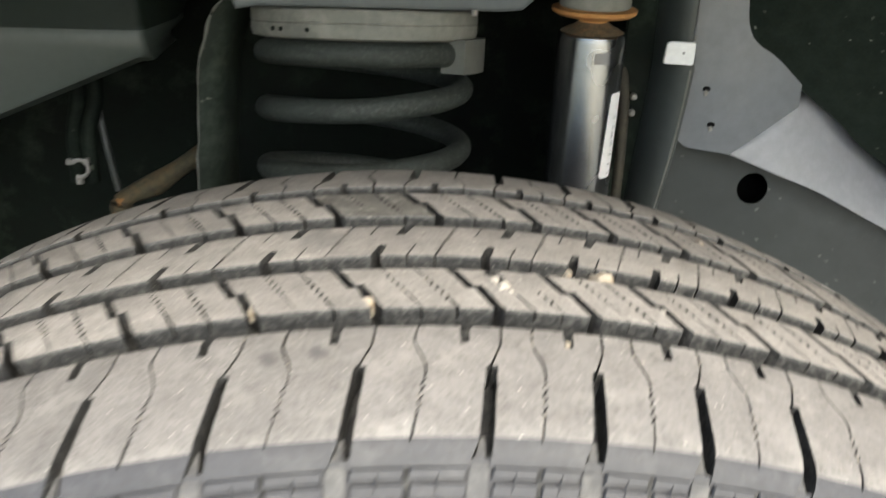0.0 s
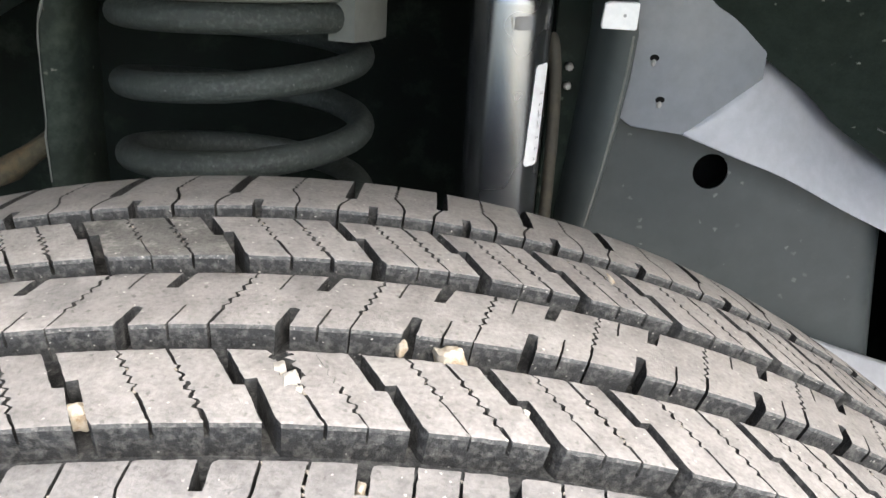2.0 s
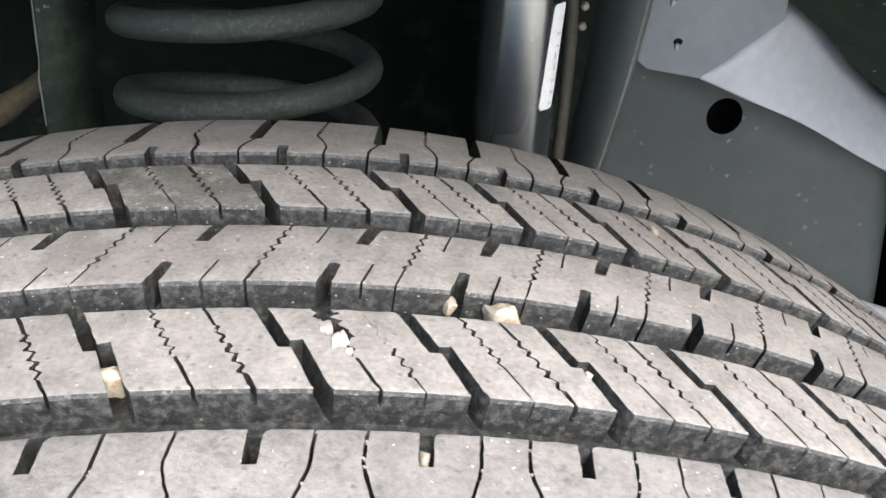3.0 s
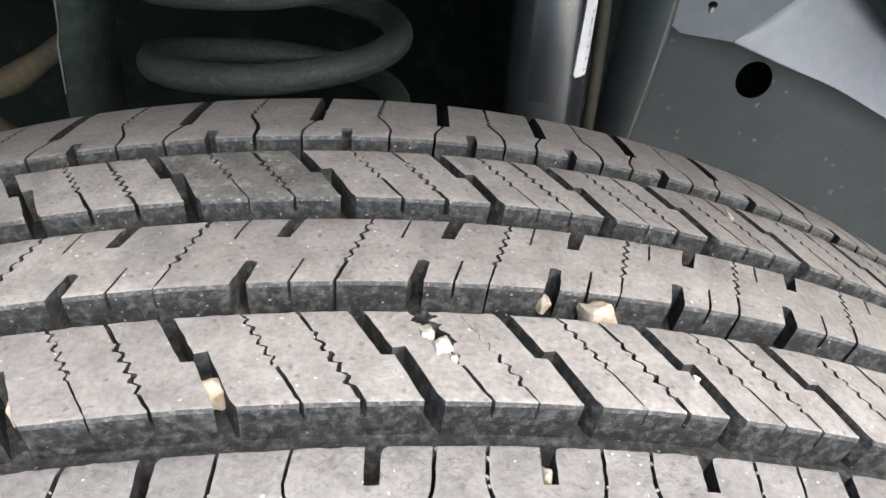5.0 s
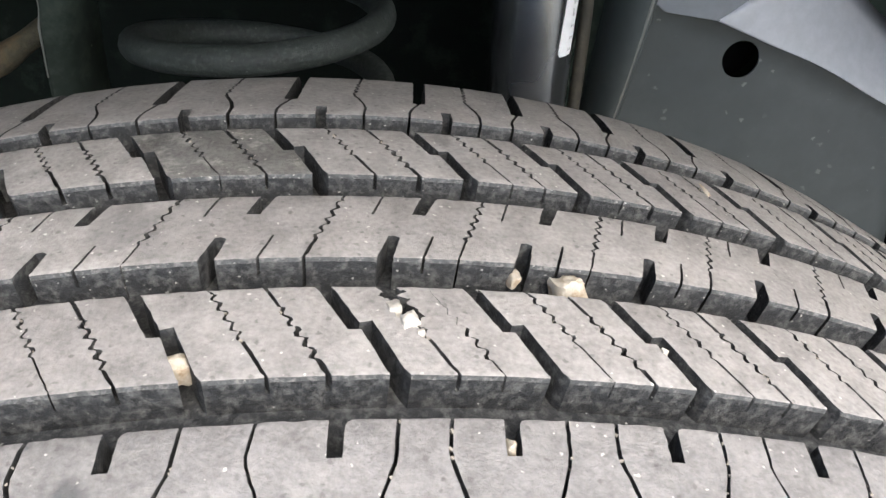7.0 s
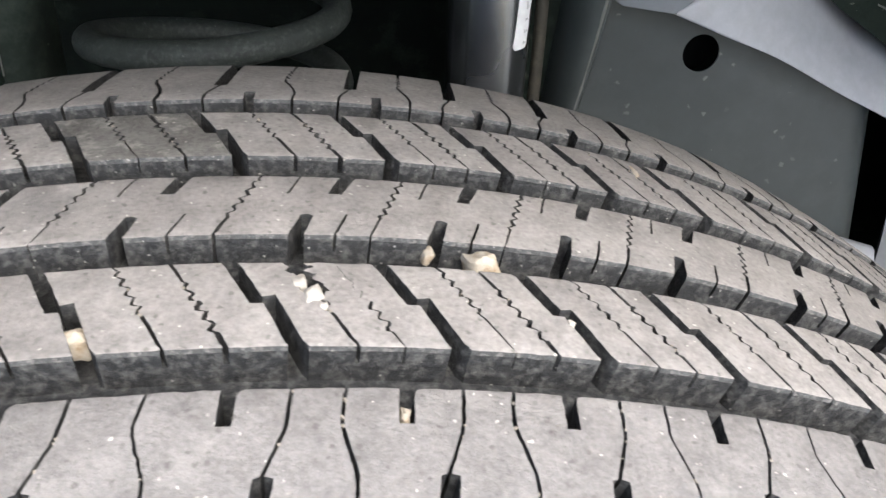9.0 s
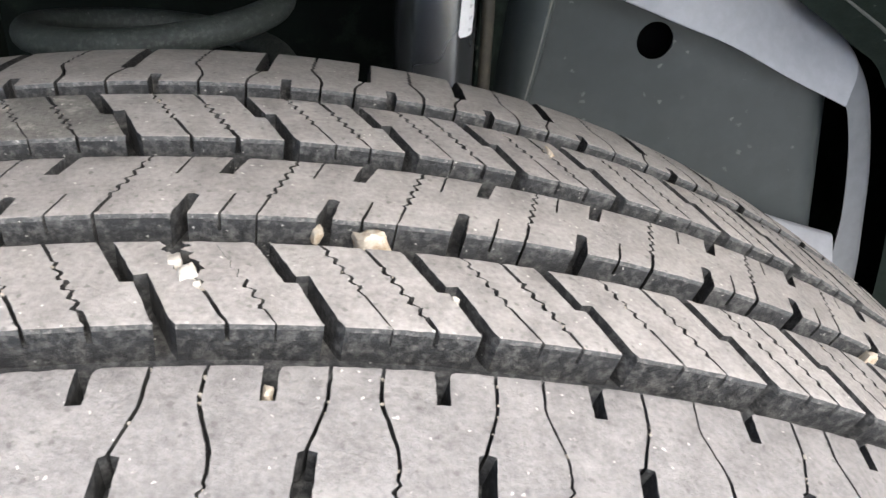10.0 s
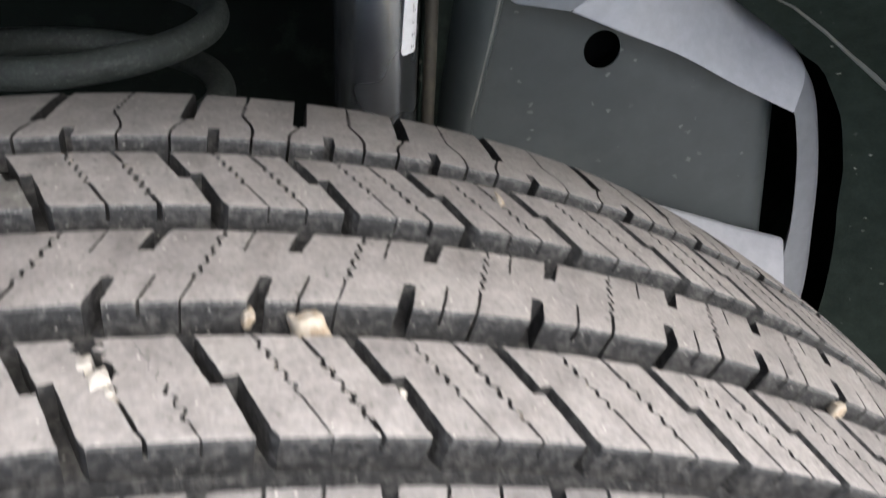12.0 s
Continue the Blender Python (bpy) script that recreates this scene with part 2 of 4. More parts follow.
def slab_bm(outline, y_front, y_back, bevel=0.0, seg=2, slope=None, bm=None):
    """A plate with an outline in x and z, from y_front to y_back; slope(x, z) shifts it in y."""
    bm = bm or bmesh.new()
    fr = [bm.verts.new((x, y_front + (slope(x, z) if slope else 0), z)) for x, z in outline]
    bk = [bm.verts.new((x, y_back + (slope(x, z) if slope else 0), z)) for x, z in outline]
    f = bm.faces.new(fr)
    bm.faces.new(bk[::-1])
    k = len(outline)
    for i in range(k):
        bm.faces.new((fr[i], fr[(i + 1) % k], bk[(i + 1) % k], bk[i]))
    bmesh.ops.recalc_face_normals(bm, faces=bm.faces)
    if bevel:
        bmesh.ops.bevel(bm, geom=list(f.edges), offset=bevel, segments=seg, affect="EDGES", profile=0.5)
    return bm


def tube_bm(points, radius, sides=12, bm=None, cap=True):
    """A tube along a line of points; radius is a number or a function of the share of its length."""
    bm = bm or bmesh.new()
    pts = [Vector(p) for p in points]
    rings, up = [], Vector((0.03, 0.05, 1)).normalized()
    for i, p in enumerate(pts):
        d = (pts[min(i + 1, len(pts) - 1)] - pts[max(i - 1, 0)]).normalized()
        a = d.cross(up)
        if a.length < 0.45:
            a = d.cross(Vector((1, 0, 0)))
        a.normalize()
        b = d.cross(a)
        r = radius(i / (len(pts) - 1)) if callable(radius) else radius
        rings.append([bm.verts.new(p + r * (math.cos(2 * math.pi * k / sides) * a + math.sin(2 * math.pi * k / sides) * b)) for k in range(sides)])
    for A, B in zip(rings, rings[1:]):
        for k in range(sides):
            bm.faces.new((A[k], A[(k + 1) % sides], B[(k + 1) % sides], B[k]))
    if cap:
        bm.faces.new(rings[0][::-1])
        bm.faces.new(rings[-1])
    return bm


def smooth_line(points, steps=5):
    """The same line with smooth bends between its points."""
    p = [Vector(q) for q in points]
    p = [2 * p[0] - p[1]] + p + [2 * p[-1] - p[-2]]
    out = []
    for a, b, c, d in zip(p, p[1:], p[2:], p[3:]):
        for k in range(steps):
            t = k / steps
            out.append(0.5 * (2 * b + (c - a) * t + (2 * a - 5 * b + 4 * c - d) * t * t + (3 * b - a - 3 * c + d) * t ** 3))
    return out + [p[-2]]


def turned_bm(profile, cx, cy, sides=40, bm=None, close=True):
    """A turned body about a vertical axis: profile of (radius, height)."""
    bm = bm or bmesh.new()
    rings = [[bm.verts.new((cx + r * math.cos(2 * math.pi * k / sides), cy + r * math.sin(2 * math.pi * k / sides), z)) for k in range(sides)] for r, z in profile]
    for A, B in zip(rings, rings[1:]):
        for k in range(sides):
            bm.faces.new((A[k], A[(k + 1) % sides], B[(k + 1) % sides], B[k]))
    if close:
        bm.faces.new(rings[0][::-1])
        bm.faces.new(rings[-1])
    return bm


# ---- ground and the plain shell of the car round the wheel arch ----
# Unseen ground; its pale grey is set to bounce light up at the panels.
ground = finish("ground", box_bm(-40, 40, -40, 40, -0.2, 0.0), M_GROUND)
tagged(ground, "unseen ground under the parked car, light grey to bounce light", "ground", kind="structure")

# ---- the tyre ----
def surface(v):
    """Half profile of the tread: distance v from the middle along it gives (y, radius, normal y, normal radius)."""
    s, a = (1 if v >= 0 else -1), abs(v)
    if a <= TURN:
        y, r = a, HUB - 0.35 * a * a - 1.64 * max(a - 0.04, 0) ** 2
        g = -0.7 * a - 3.28 * max(a - 0.04, 0)
        k = math.hypot(1, g)
        return s * y, r, s * -g / k, 1 / k
    k = min(len(ROUND) - 1, int((a - TURN) / 0.0002))
    y, r, slope = ROUND[k]
    d = a - TURN - 0.0002 * k
    return s * (y + d * math.cos(slope)), r - d * math.sin(slope), s * math.sin(slope), math.cos(slope)


# the rounded shoulder, step by step down to the sidewall: (y, radius, slope)
TURN = EDGE - 0.005
ROUND = [(TURN, surface(TURN)[1], math.atan(0.7 * TURN + 3.28 * (TURN - 0.04)))]
for k in range(1, 80):
    y, r, slope = ROUND[-1]
    ROUND.append((y + 0.0002 * math.cos(slope), r - 0.0002 * math.sin(slope), ROUND[0][2] + (radians(60) - ROUND[0][2]) * min(1, k * 0.0002 / 0.010)))


def place(deg, v, depth):
    y, r, ny, nr = surface(v)
    if abs(v) > EDGE - 0.004:
        ny, nr = ny * 0.6, max(nr, 0.7)
    y, r = y - ny * depth, r - nr * depth
    a = radians(deg)
    return Vector((r * math.sin(a), y, HUB + r * math.cos(a)))


def worn(poly):
    """The outline with its long sides divided and slightly uneven, as rubber edges wear."""
    out = []
    for (t0, v0), (t1, v1) in zip(poly, poly[1:] + poly[:1]):
        out.append((t0, v0))
        k = int(math.hypot((t1 - t0) / 0.22, (v1 - v0) / 0.0018))
        for j in range(1, k + 1):
            w = j / (k + 1)
            t, v = t0 + (t1 - t0) * w, v0 + (v1 - v0) * w
            q = Vector((t * 2.1, v * 900, 0.0))
            out.append((t + 0.026 * noise.noise(q) + 0.018 * noise.noise(q * 3.3), v + 0.00018 * noise.noise(q + Vector((7, 3, 9))) + 0.00014 * noise.noise(q * 3.7)))
    return out


def prism(bm, poly, top, bottom, cuts=(), bounds=(), middle=0.0, face=0):
    """An upright piece of tread over a polygon of (degrees, distance from the middle), from one depth to another.
    Cuts: lines across at which it bends. Bounds: lines along which its upper edge is worn round towards the middle."""
    flat = bmesh.new()
    flat.faces.new([flat.verts.new((t, v * 1000, 0)) for t, v in worn(poly)])
    for c in cuts:
        bmesh.ops.bisect_plane(flat, geom=list(flat.verts) + list(flat.edges) + list(flat.faces), plane_co=(0, c * 1000, 0), plane_no=(0, 1, 0))
    flat.normal_update()
    flat.faces.ensure_lookup_table()
    flip = flat.faces[0].normal.z < 0
    rim = [e for e in flat.edges if len(e.link_faces) == 1]
    rim_verts = {v for e in rim for v in e.verts}
    up, mid, mid2, lo = {}, {}, {}, {}
    for p in flat.verts:
        t, v = p.co.x, p.co.y / 1000
        edge_line = next((b for b in bounds if abs(v - b) < 0.0006), None)
        if edge_line is None or p not in rim_verts:
            up[p] = mid[p] = mid2[p] = bm.verts.new(place(t, v, top))
        else:
            q = Vector((t * 3.1, v * 400, 0))
            k = 1.0 + 0.6 * noise.noise(q) + 0.3 * noise.noise(q * 4.1)
            s = 1 if middle > edge_line else -1
            up[p] = bm.verts.new(place(t, v + s * 0.0006 * k, top))
            mid[p] = bm.verts.new(place(t, v + s * 0.00018 * k, top + 0.00014 * k))
            mid2[p] = bm.verts.new(place(t, v, top + 0.0012 * (0.7 + 0.3 * k)))
        if p in rim_verts:
            lo[p] = bm.verts.new(place(t, v, bottom))
    for f in flat.faces:
        vs = [up[v] for v in f.verts]
        beyond = face == 0 and sum(abs(v.co.y) for v in f.verts) / len(f.verts) > (EDGE - 0.0002) * 1000
        bm.faces.new(vs[::-1] if flip else vs).material_index = 3 if beyond else face
    for e in rim:
        a, b = e.verts
        # Edge and wall tones step down from the top, groove shade partly painted in.
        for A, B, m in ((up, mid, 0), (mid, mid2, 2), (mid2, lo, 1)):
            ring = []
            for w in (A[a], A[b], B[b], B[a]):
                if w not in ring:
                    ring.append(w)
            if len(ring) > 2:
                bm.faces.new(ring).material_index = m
    flat.free()


def zigzag(a, b, n, amp, start, stop):
    """A line from a to b of (degrees, distance) with n rounded waves across it between the shares start and stop of its length."""
    out = [a]
    if n:
        across, along = (b[0] - a[0]) * ARC, b[1] - a[1]
        size = math.hypot(across, along)
        for k in range(8 * n + 1):
            s = start + (stop - start) * k / (8 * n)
            w = amp * ARC * math.sin(math.pi * k / 4 + 0.35) * min(1.0, k / 2, (8 * n - k) / 2)
            out.append((a[0] + (b[0] - a[0]) * s - w * along / size / ARC, a[1] + along * s + w * across / size))
    out.append(b)
    return out


def bend(points, cut=0.22):
    """A line of (degrees, distance) with its corners slightly rounded."""
    out = [points[0]]
    for (t0, v0), (t1, v1), (t2, v2) in zip(points, points[1:], points[2:]):
        out += [(t1 + (t0 - t1) * cut, v1 + (v0 - v1) * cut), (t1 + (t2 - t1) * cut, v1 + (v2 - v1) * cut)]
    return out + [points[-1]]


def wobble(line, rnd, amount=0.05):
    """The same line with small unevenness at its inner points."""
    return [line[0]] + [(t + rnd.uniform(-amount, amount), v + rnd.uniform(-0.00025, 0.00025)) for t, v in line[1:-1]] + [line[-1]]


LONG, SHORT, MID = 5.28, 4.29, 5.15
PITCHES = [LONG] * 7 + [SHORT] * 3 + [MID] + [4.2, SHORT, MID, SHORT, SHORT, LONG, LONG, SHORT]
START = -33.85
STARTS = [START + sum(PITCHES[:i]) for i in range(len(PITCHES))]
TORN = 7               # the pitch with the torn cut
SOILED = 5             # the pitch of the inner slanted rib that is caked with soil
CUTS = []              # the lines of the thin cuts, for the grit caught in them
SLIT = 0.048           # half width of a thin cut, degrees


def opened(line, d, seed, pinch=()):
    """One wall of a thin cut: the line moved aside by about d, more in some places than in others; pinch gives shares where it is shut."""
    out = []
    for k, (t, v) in enumerate(line):
        w = 1.0 + 0.75 * noise.noise(Vector((k * 0.37, seed * 3.7, 1.3)))
        if pinch and pinch[0] <= k / len(line) < pinch[1]:
            w = 0.18
        out.append((t + d * w, v))
    return out


def block(rows, base, cuts, name, parent, bounds, top=None, label=""):
    """One pitch of a rib: separate heads between the thin cuts, standing on one foot."""
    bm = bmesh.new()
    middle = sum(v for _, v in base) / len(base)
    for poly in rows:
        prism(bm, poly, 0.0, SIPE, cuts, bounds, middle)
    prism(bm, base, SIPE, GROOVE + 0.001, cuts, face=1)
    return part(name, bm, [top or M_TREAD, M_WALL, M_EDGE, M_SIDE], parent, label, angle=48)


def chevron_block(i, side, parent, rnd):
    """A slanted block of the second or fourth rib, with two zigzag cuts. side -1: near rib."""
    turn = 0.0 if side < 0 else 3.32
    near, far = (-0.0476, -0.0222) if side < 0 else (0.0222, 0.0476)
    wide = 0.0 if side < 0 else 0.05
    depth = far - near

    def at(k, rel, share):
        return (STARTS[k] + turn + rel, far - share * depth)

    def right_wall(k):     # of the slot that opens pitch k
        return [at(k, -1.38 + wide, 0), at(k, -0.66 + wide, 0.44), at(k, -0.30 + wide, 0.42), at(k, 0.42, 0.93), at(k, 0.60, 1)]

    def left_wall(k):
        return [at(k, -1.85, 0), at(k, -0.98, 0.52), at(k, -0.62, 0.52), at(k, -0.02, 0.96), at(k, 0.04, 1)]

    L, R = right_wall(i), left_wall(i + 1)

    def cut(s, n, start, stop):
        a = (L[0][0] + (R[0][0] - L[0][0]) * (s + 0.02), far)
        b = (L[-1][0] + (R[-1][0] - L[-1][0]) * (s - 0.02), near)
        return wobble(zigzag(a, b, n, 0.085, start, stop), rnd, 0.022)

    c1, c2 = cut(0.36, 5, 0.05, 0.62), cut(0.69, 5, 0.24, 0.84)
    CUTS.extend((c1, c2))
    if (side, i) == (-1, TORN):
        # a torn cut, held open by two stone chips
        gap = [0.22, 0.30, 0.20, 0.26, 0.22, 0.26, 0.30, 0.33, 0.20, 0.12, 0.10, 0.07, 0.06]
        lo = [(t - gap[k * 13 // len(c1)], v) for k, (t, v) in enumerate(c1)]
        hi = [(t + gap[min(12, 1 + k * 13 // len(c1))] + (0.11 + 0.09 * math.sin(0.9 * k) if k < 0.6 * len(c1) else 0.0), v) for k, (t, v) in enumerate(c1)]
        shut = (0.0, 0.42)
        return block([L + lo[::-1], hi + opened(c2, -SLIT, i, shut)[::-1], opened(c2, SLIT, i, shut) + R[::-1]], L + R[::-1], (), "tread_block", parent, (near, far))
    w, u = (0.052, 0.066) if side < 0 else (0.056, 0.070)
    heads = [L + opened(c1, -w, i)[::-1], opened(c1, w, i) + opened(c2, -u, i + 50)[::-1], opened(c2, u, i + 50) + R[::-1]]
    dirty = (side, i) == (1, SOILED)
    return block(heads, L + R[::-1], (), "tread_block", parent, (near, far), M_SOILED if dirty else M_TREAD, "dirtier block with dark caked soil" if dirty else "")


def centre_block(i, parent, rnd):
    """One pitch of the middle rib, between two zigzag cuts, with notches and short cuts from both edges."""
    near, far = -0.0124, 0.0124

    def zig(k):
        p = PITCHES[k]
        f = STARTS[k] + 0.585 * p
        return wobble(zigzag((f + 1.32, far), (f, near), 5, 0.080, 0.06, 0.72), rnd_for(("zig", k)), 0.02)

    t = STARTS[i]
    a, b = opened(zig(i - 1), 0.054, i - 1), opened(zig(i), -0.054, i)
    notch_far = [(t + 1.70, far), (t + 1.28, 0.0046), (t + 1.72, 0.0044), (t + 2.24, far)]
    notch_near = [(t + 0.50, near), (t + 0.78, -0.0050), (t + 0.62, -0.0042), (t + 0.42, -0.0044), (t + 0.0, near)]
    short_far = [(t + 0.36, far), (t - 0.04, 0.0044), (t + 0.03, 0.0043), (t + 0.45, far)]
    m = t + 0.33 * PITCHES[i]
    short_near = [(m + 0.05, near), (m + 0.46, -0.0040), (m + 0.39, -0.0040), (m - 0.05, near)]
    head = [a[0]] + short_far + notch_far + b + short_near + notch_near + a[:0:-1]
    base = [a[0]] + notch_far + b + notch_near + a[:0:-1]
    return block([head], base, (), "centre_rib_block", parent, (near, far))


def rnd_for(key):
    """The same unevenness for both sides of a cut."""
    return random.Random(str(key))


def near_shoulder_block(i, parent, rnd):
    """One pitch of the outer shoulder: from one lateral slot to the next, with a long wavy cut and a notch."""
    inner, end = -0.0573, -(EDGE + 0.0065)

    def start(k):
        return STARTS[k] + (-0.03 if k >= 7 else 0.07)

    def line(k, side):     # side +1: the right wall of the slot, -1: its left wall
        t = start(k)
        w = 0.23 * side
        s = SLIT * 1.1 * side
        return bend([(t + 0.19 + s, inner), (t + 0.04 + s, -0.0660), (t - 0.47 + s, -0.0748)], 0.1) + [(t - 0.44 + w, -0.0752), (t - 0.98 + w * 1.25, -EDGE), (t - 1.12 + (w * 1.1 if side > 0 else w * 2.4), end)]

    def cut(k):
        t, p = start(k), (PITCHES[k] - 0.6) / (LONG - 0.6)
        a = [(t + 1.93 * p, inner), (t + 1.72 * p, -0.0650), (t + 2.12 * p, -0.0745), (t + 2.10 * p, -0.0785)]
        b = zigzag((t + 2.02 * p, -0.0800), (t + 1.68 * p, -0.0925), 4, 0.07, 0.0, 1.0)
        return bend(a, 0.1) + b + [(t + 1.42 * p, -EDGE)]

    t, p = start(i), PITCHES[i]
    L, R, c = line(i, 1), line(i + 1, -1), cut(i)
    CUTS.extend((c, c, c[:6], L[:4], L[:4]))
    n = t + 0.73 * p - (-0.02 if i <= 6 else 0.10)
    notch = [(n + 0.36, inner), (n + 0.25, -0.0577), (n + 0.19, -0.0588), (n + 0.09, -0.0652), (n - 0.28, -0.0652), (n - 0.20, inner)]
    cl, cr = opened(c, -SLIT, i), opened(c, SLIT, i)
    low = c[-1][0]
    head_a = L + [(low - 0.003, end), (low - 0.003, -EDGE - 0.0006)] + cl[::-1]
    head_b = cr + [(low + 0.003, -EDGE - 0.0006), (low + 0.003, end)] + R[::-1] + notch
    base = L + R[::-1] + notch
    cuts = [-0.066, -0.074, -0.082, -0.090] + [-EDGE + 0.0052 - 0.0015 * k for k in range(8)]
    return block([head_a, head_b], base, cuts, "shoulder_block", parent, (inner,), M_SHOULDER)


def far_shoulder_block(i, parent, rnd):
    """One pitch of the inner shoulder."""
    turn = 2.5
    inner, end = 0.0573, EDGE + 0.0065

    def line(k, side):
        t = STARTS[k] + turn
        w, s = 0.27 * side, SLIT * 1.2 * side
        return bend([(t - 0.58 + s, inner), (t - 0.50 + s, 0.0625), (t - 0.02 + s, 0.0695)]) + [(t + w, 0.0699), (t + 0.55 + w, EDGE), (t + 0.62 + w, end)]

    def cut(k):
        t, p = STARTS[k] + turn, PITCHES[k] / LONG
        return bend([(t + 2.88 * p, inner), (t + 3.02 * p, 0.065), (t + 2.62 * p, 0.0745)]) + zigzag((t + 2.62 * p, 0.076), (t + 2.95 * p, 0.090), 4, 0.06, 0, 1) + [(t + 3.18 * p, EDGE)]

    t = STARTS[i] + turn
    L, R, c = line(i, 1), line(i + 1, -1), cut(i)
    n = t + 1.2 * PITCHES[i] / LONG
    notch = [(n - 0.22, inner), (n - 0.17, 0.0634), (n + 0.24, 0.0634), (n + 0.20, inner)]
    cl, cr = opened(c, -SLIT * 1.15, i), opened(c, SLIT * 1.15, i)
    low = t + 3.18 * PITCHES[i] / LONG
    head_a = notch + cl + [(low - SLIT, end)] + L[::-1]
    head_b = cr + [(low + SLIT, end)] + R[::-1]
    base = notch + R + L[::-1]
    cuts = [0.066, 0.074, 0.082, 0.090] + [EDGE - 0.0052 + 0.0015 * k for k in range(8)]
    return block([head_a, head_b], base, cuts, "inner_shoulder_block", parent, (inner,))


def lathe_bm(profile, a0=0.0, a1=360.0, steps=240, bm=None):
    """A body turned about the axle: profile of (y, radius), over the angles a0 to a1."""
    bm = bm or bmesh.new()
    whole = a1 - a0 >= 359.9
    rings = []
    for k in range(steps if whole else steps + 1):
        a = radians(a0 + (a1 - a0) * k / steps)
        rings.append([bm.verts.new((r * math.sin(a), y, HUB + r * math.cos(a))) for y, r in profile])
    for k in range(steps):
        A, B = rings[k], rings[(k + 1) % len(rings)]
        for j in range(len(profile) - 1):
            bm.faces.new((A[j], A[j + 1], B[j + 1], B[j]))
    return bm


tyre = thing("tyre", "worn black all-season truck tyre with dusty siped tread", "tyre")
# casing: the floor of the grooves and both sidewalls
floor_line = []
for k in range(-20, 21):
    v = k / 20 * EDGE
    y, r, _, _ = surface(v)
    floor_line.append((y * 0.985, r - GROOVE))
side = [(0.1005, 0.3800), (0.1068, 0.3735), (0.1120, 0.3640), (0.1205, 0.345), (0.1275, 0.318), (0.129, 0.295), (0.124, 0.265), (0.114, 0.238), (0.108, 0.222), (0.095, 0.216)]
casing = [(-y, r) for y, r in side[::-1]] + floor_line + side
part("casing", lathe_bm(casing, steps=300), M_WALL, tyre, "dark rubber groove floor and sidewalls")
rnd = random.Random(5)
for i in range(1, len(PITCHES) - 1):
    near_shoulder_block(i, tyre, rnd)
    chevron_block(i, -1, tyre, rnd)
    centre_block(i, tyre, rnd)
    chevron_block(i, 1, tyre, rnd)
    far_shoulder_block(i, tyre, rnd)
# the rest of the tread, out of sight under the car, as plain ribs
rest = bmesh.new()
for v0, v1 in ((-EDGE, -0.0573), (-0.0476, -0.0222), (-0.0124, 0.0124), (0.0222, 0.0476), (0.0573, EDGE)):
    line = [(v0, surface(v0)[1] - GROOVE)] + [(surface(v0 + (v1 - v0) * k / 5)[0], surface(v0 + (v1 - v0) * k / 5)[1]) for k in range(6)] + [(v1, surface(v1)[1] - GROOVE)]
    lathe_bm(line, 56, 328, 150, rest)
tagged(part("tread_rest", rest, M_TREAD, tyre), kind="stuff")
# the fine buttress pattern below the outer shoulder edge: two pads from slot to slot, in rows, a small rib across each
buttress = part("buttress_band", lathe_bm([(-0.0975, 0.3842), (-0.1012, 0.3862), (-0.1024, 0.3874), (-0.1149, 0.3658), (-0.1120, 0.3600)], -40, 60, 200), M_SIDE, tyre, "grey rubber band below the shoulder")


def pad_bm(a0, a1, d0, d1, high=0.0012, lean=0.06):
    """A low raised pad on the band, from angle a0 to a1 and from d0 to d1 below the shoulder edge, its top narrower than its foot."""
    bm = bmesh.new()
    vs = []
    for lift, inset in ((0.0, 0.0), (high * 0.6, 0.0), (high, 0.0003)):
        g = inset / 0.0068
        for deg, dd in ((a0 + g, d0 + inset), (a1 - g, d0 + inset), (a1 - lean - g, d1 - inset), (a0 - lean + g, d1 - inset)):
            y, r = -(EDGE + 0.5 * dd) - 0.866 * lift, 0.3920 - 0.866 * dd + 0.5 * lift
            vs.append(bm.verts.new((r * math.sin(radians(deg)), y, HUB + r * math.cos(radians(deg)))))
    bm.faces.new(vs[8:])
    for ring in (0, 4):
        for q in range(4):
            bm.faces.new((vs[ring + q], vs[ring + (q + 1) % 4], vs[ring + 4 + (q + 1) % 4], vs[ring + 4 + q]))
    return bm


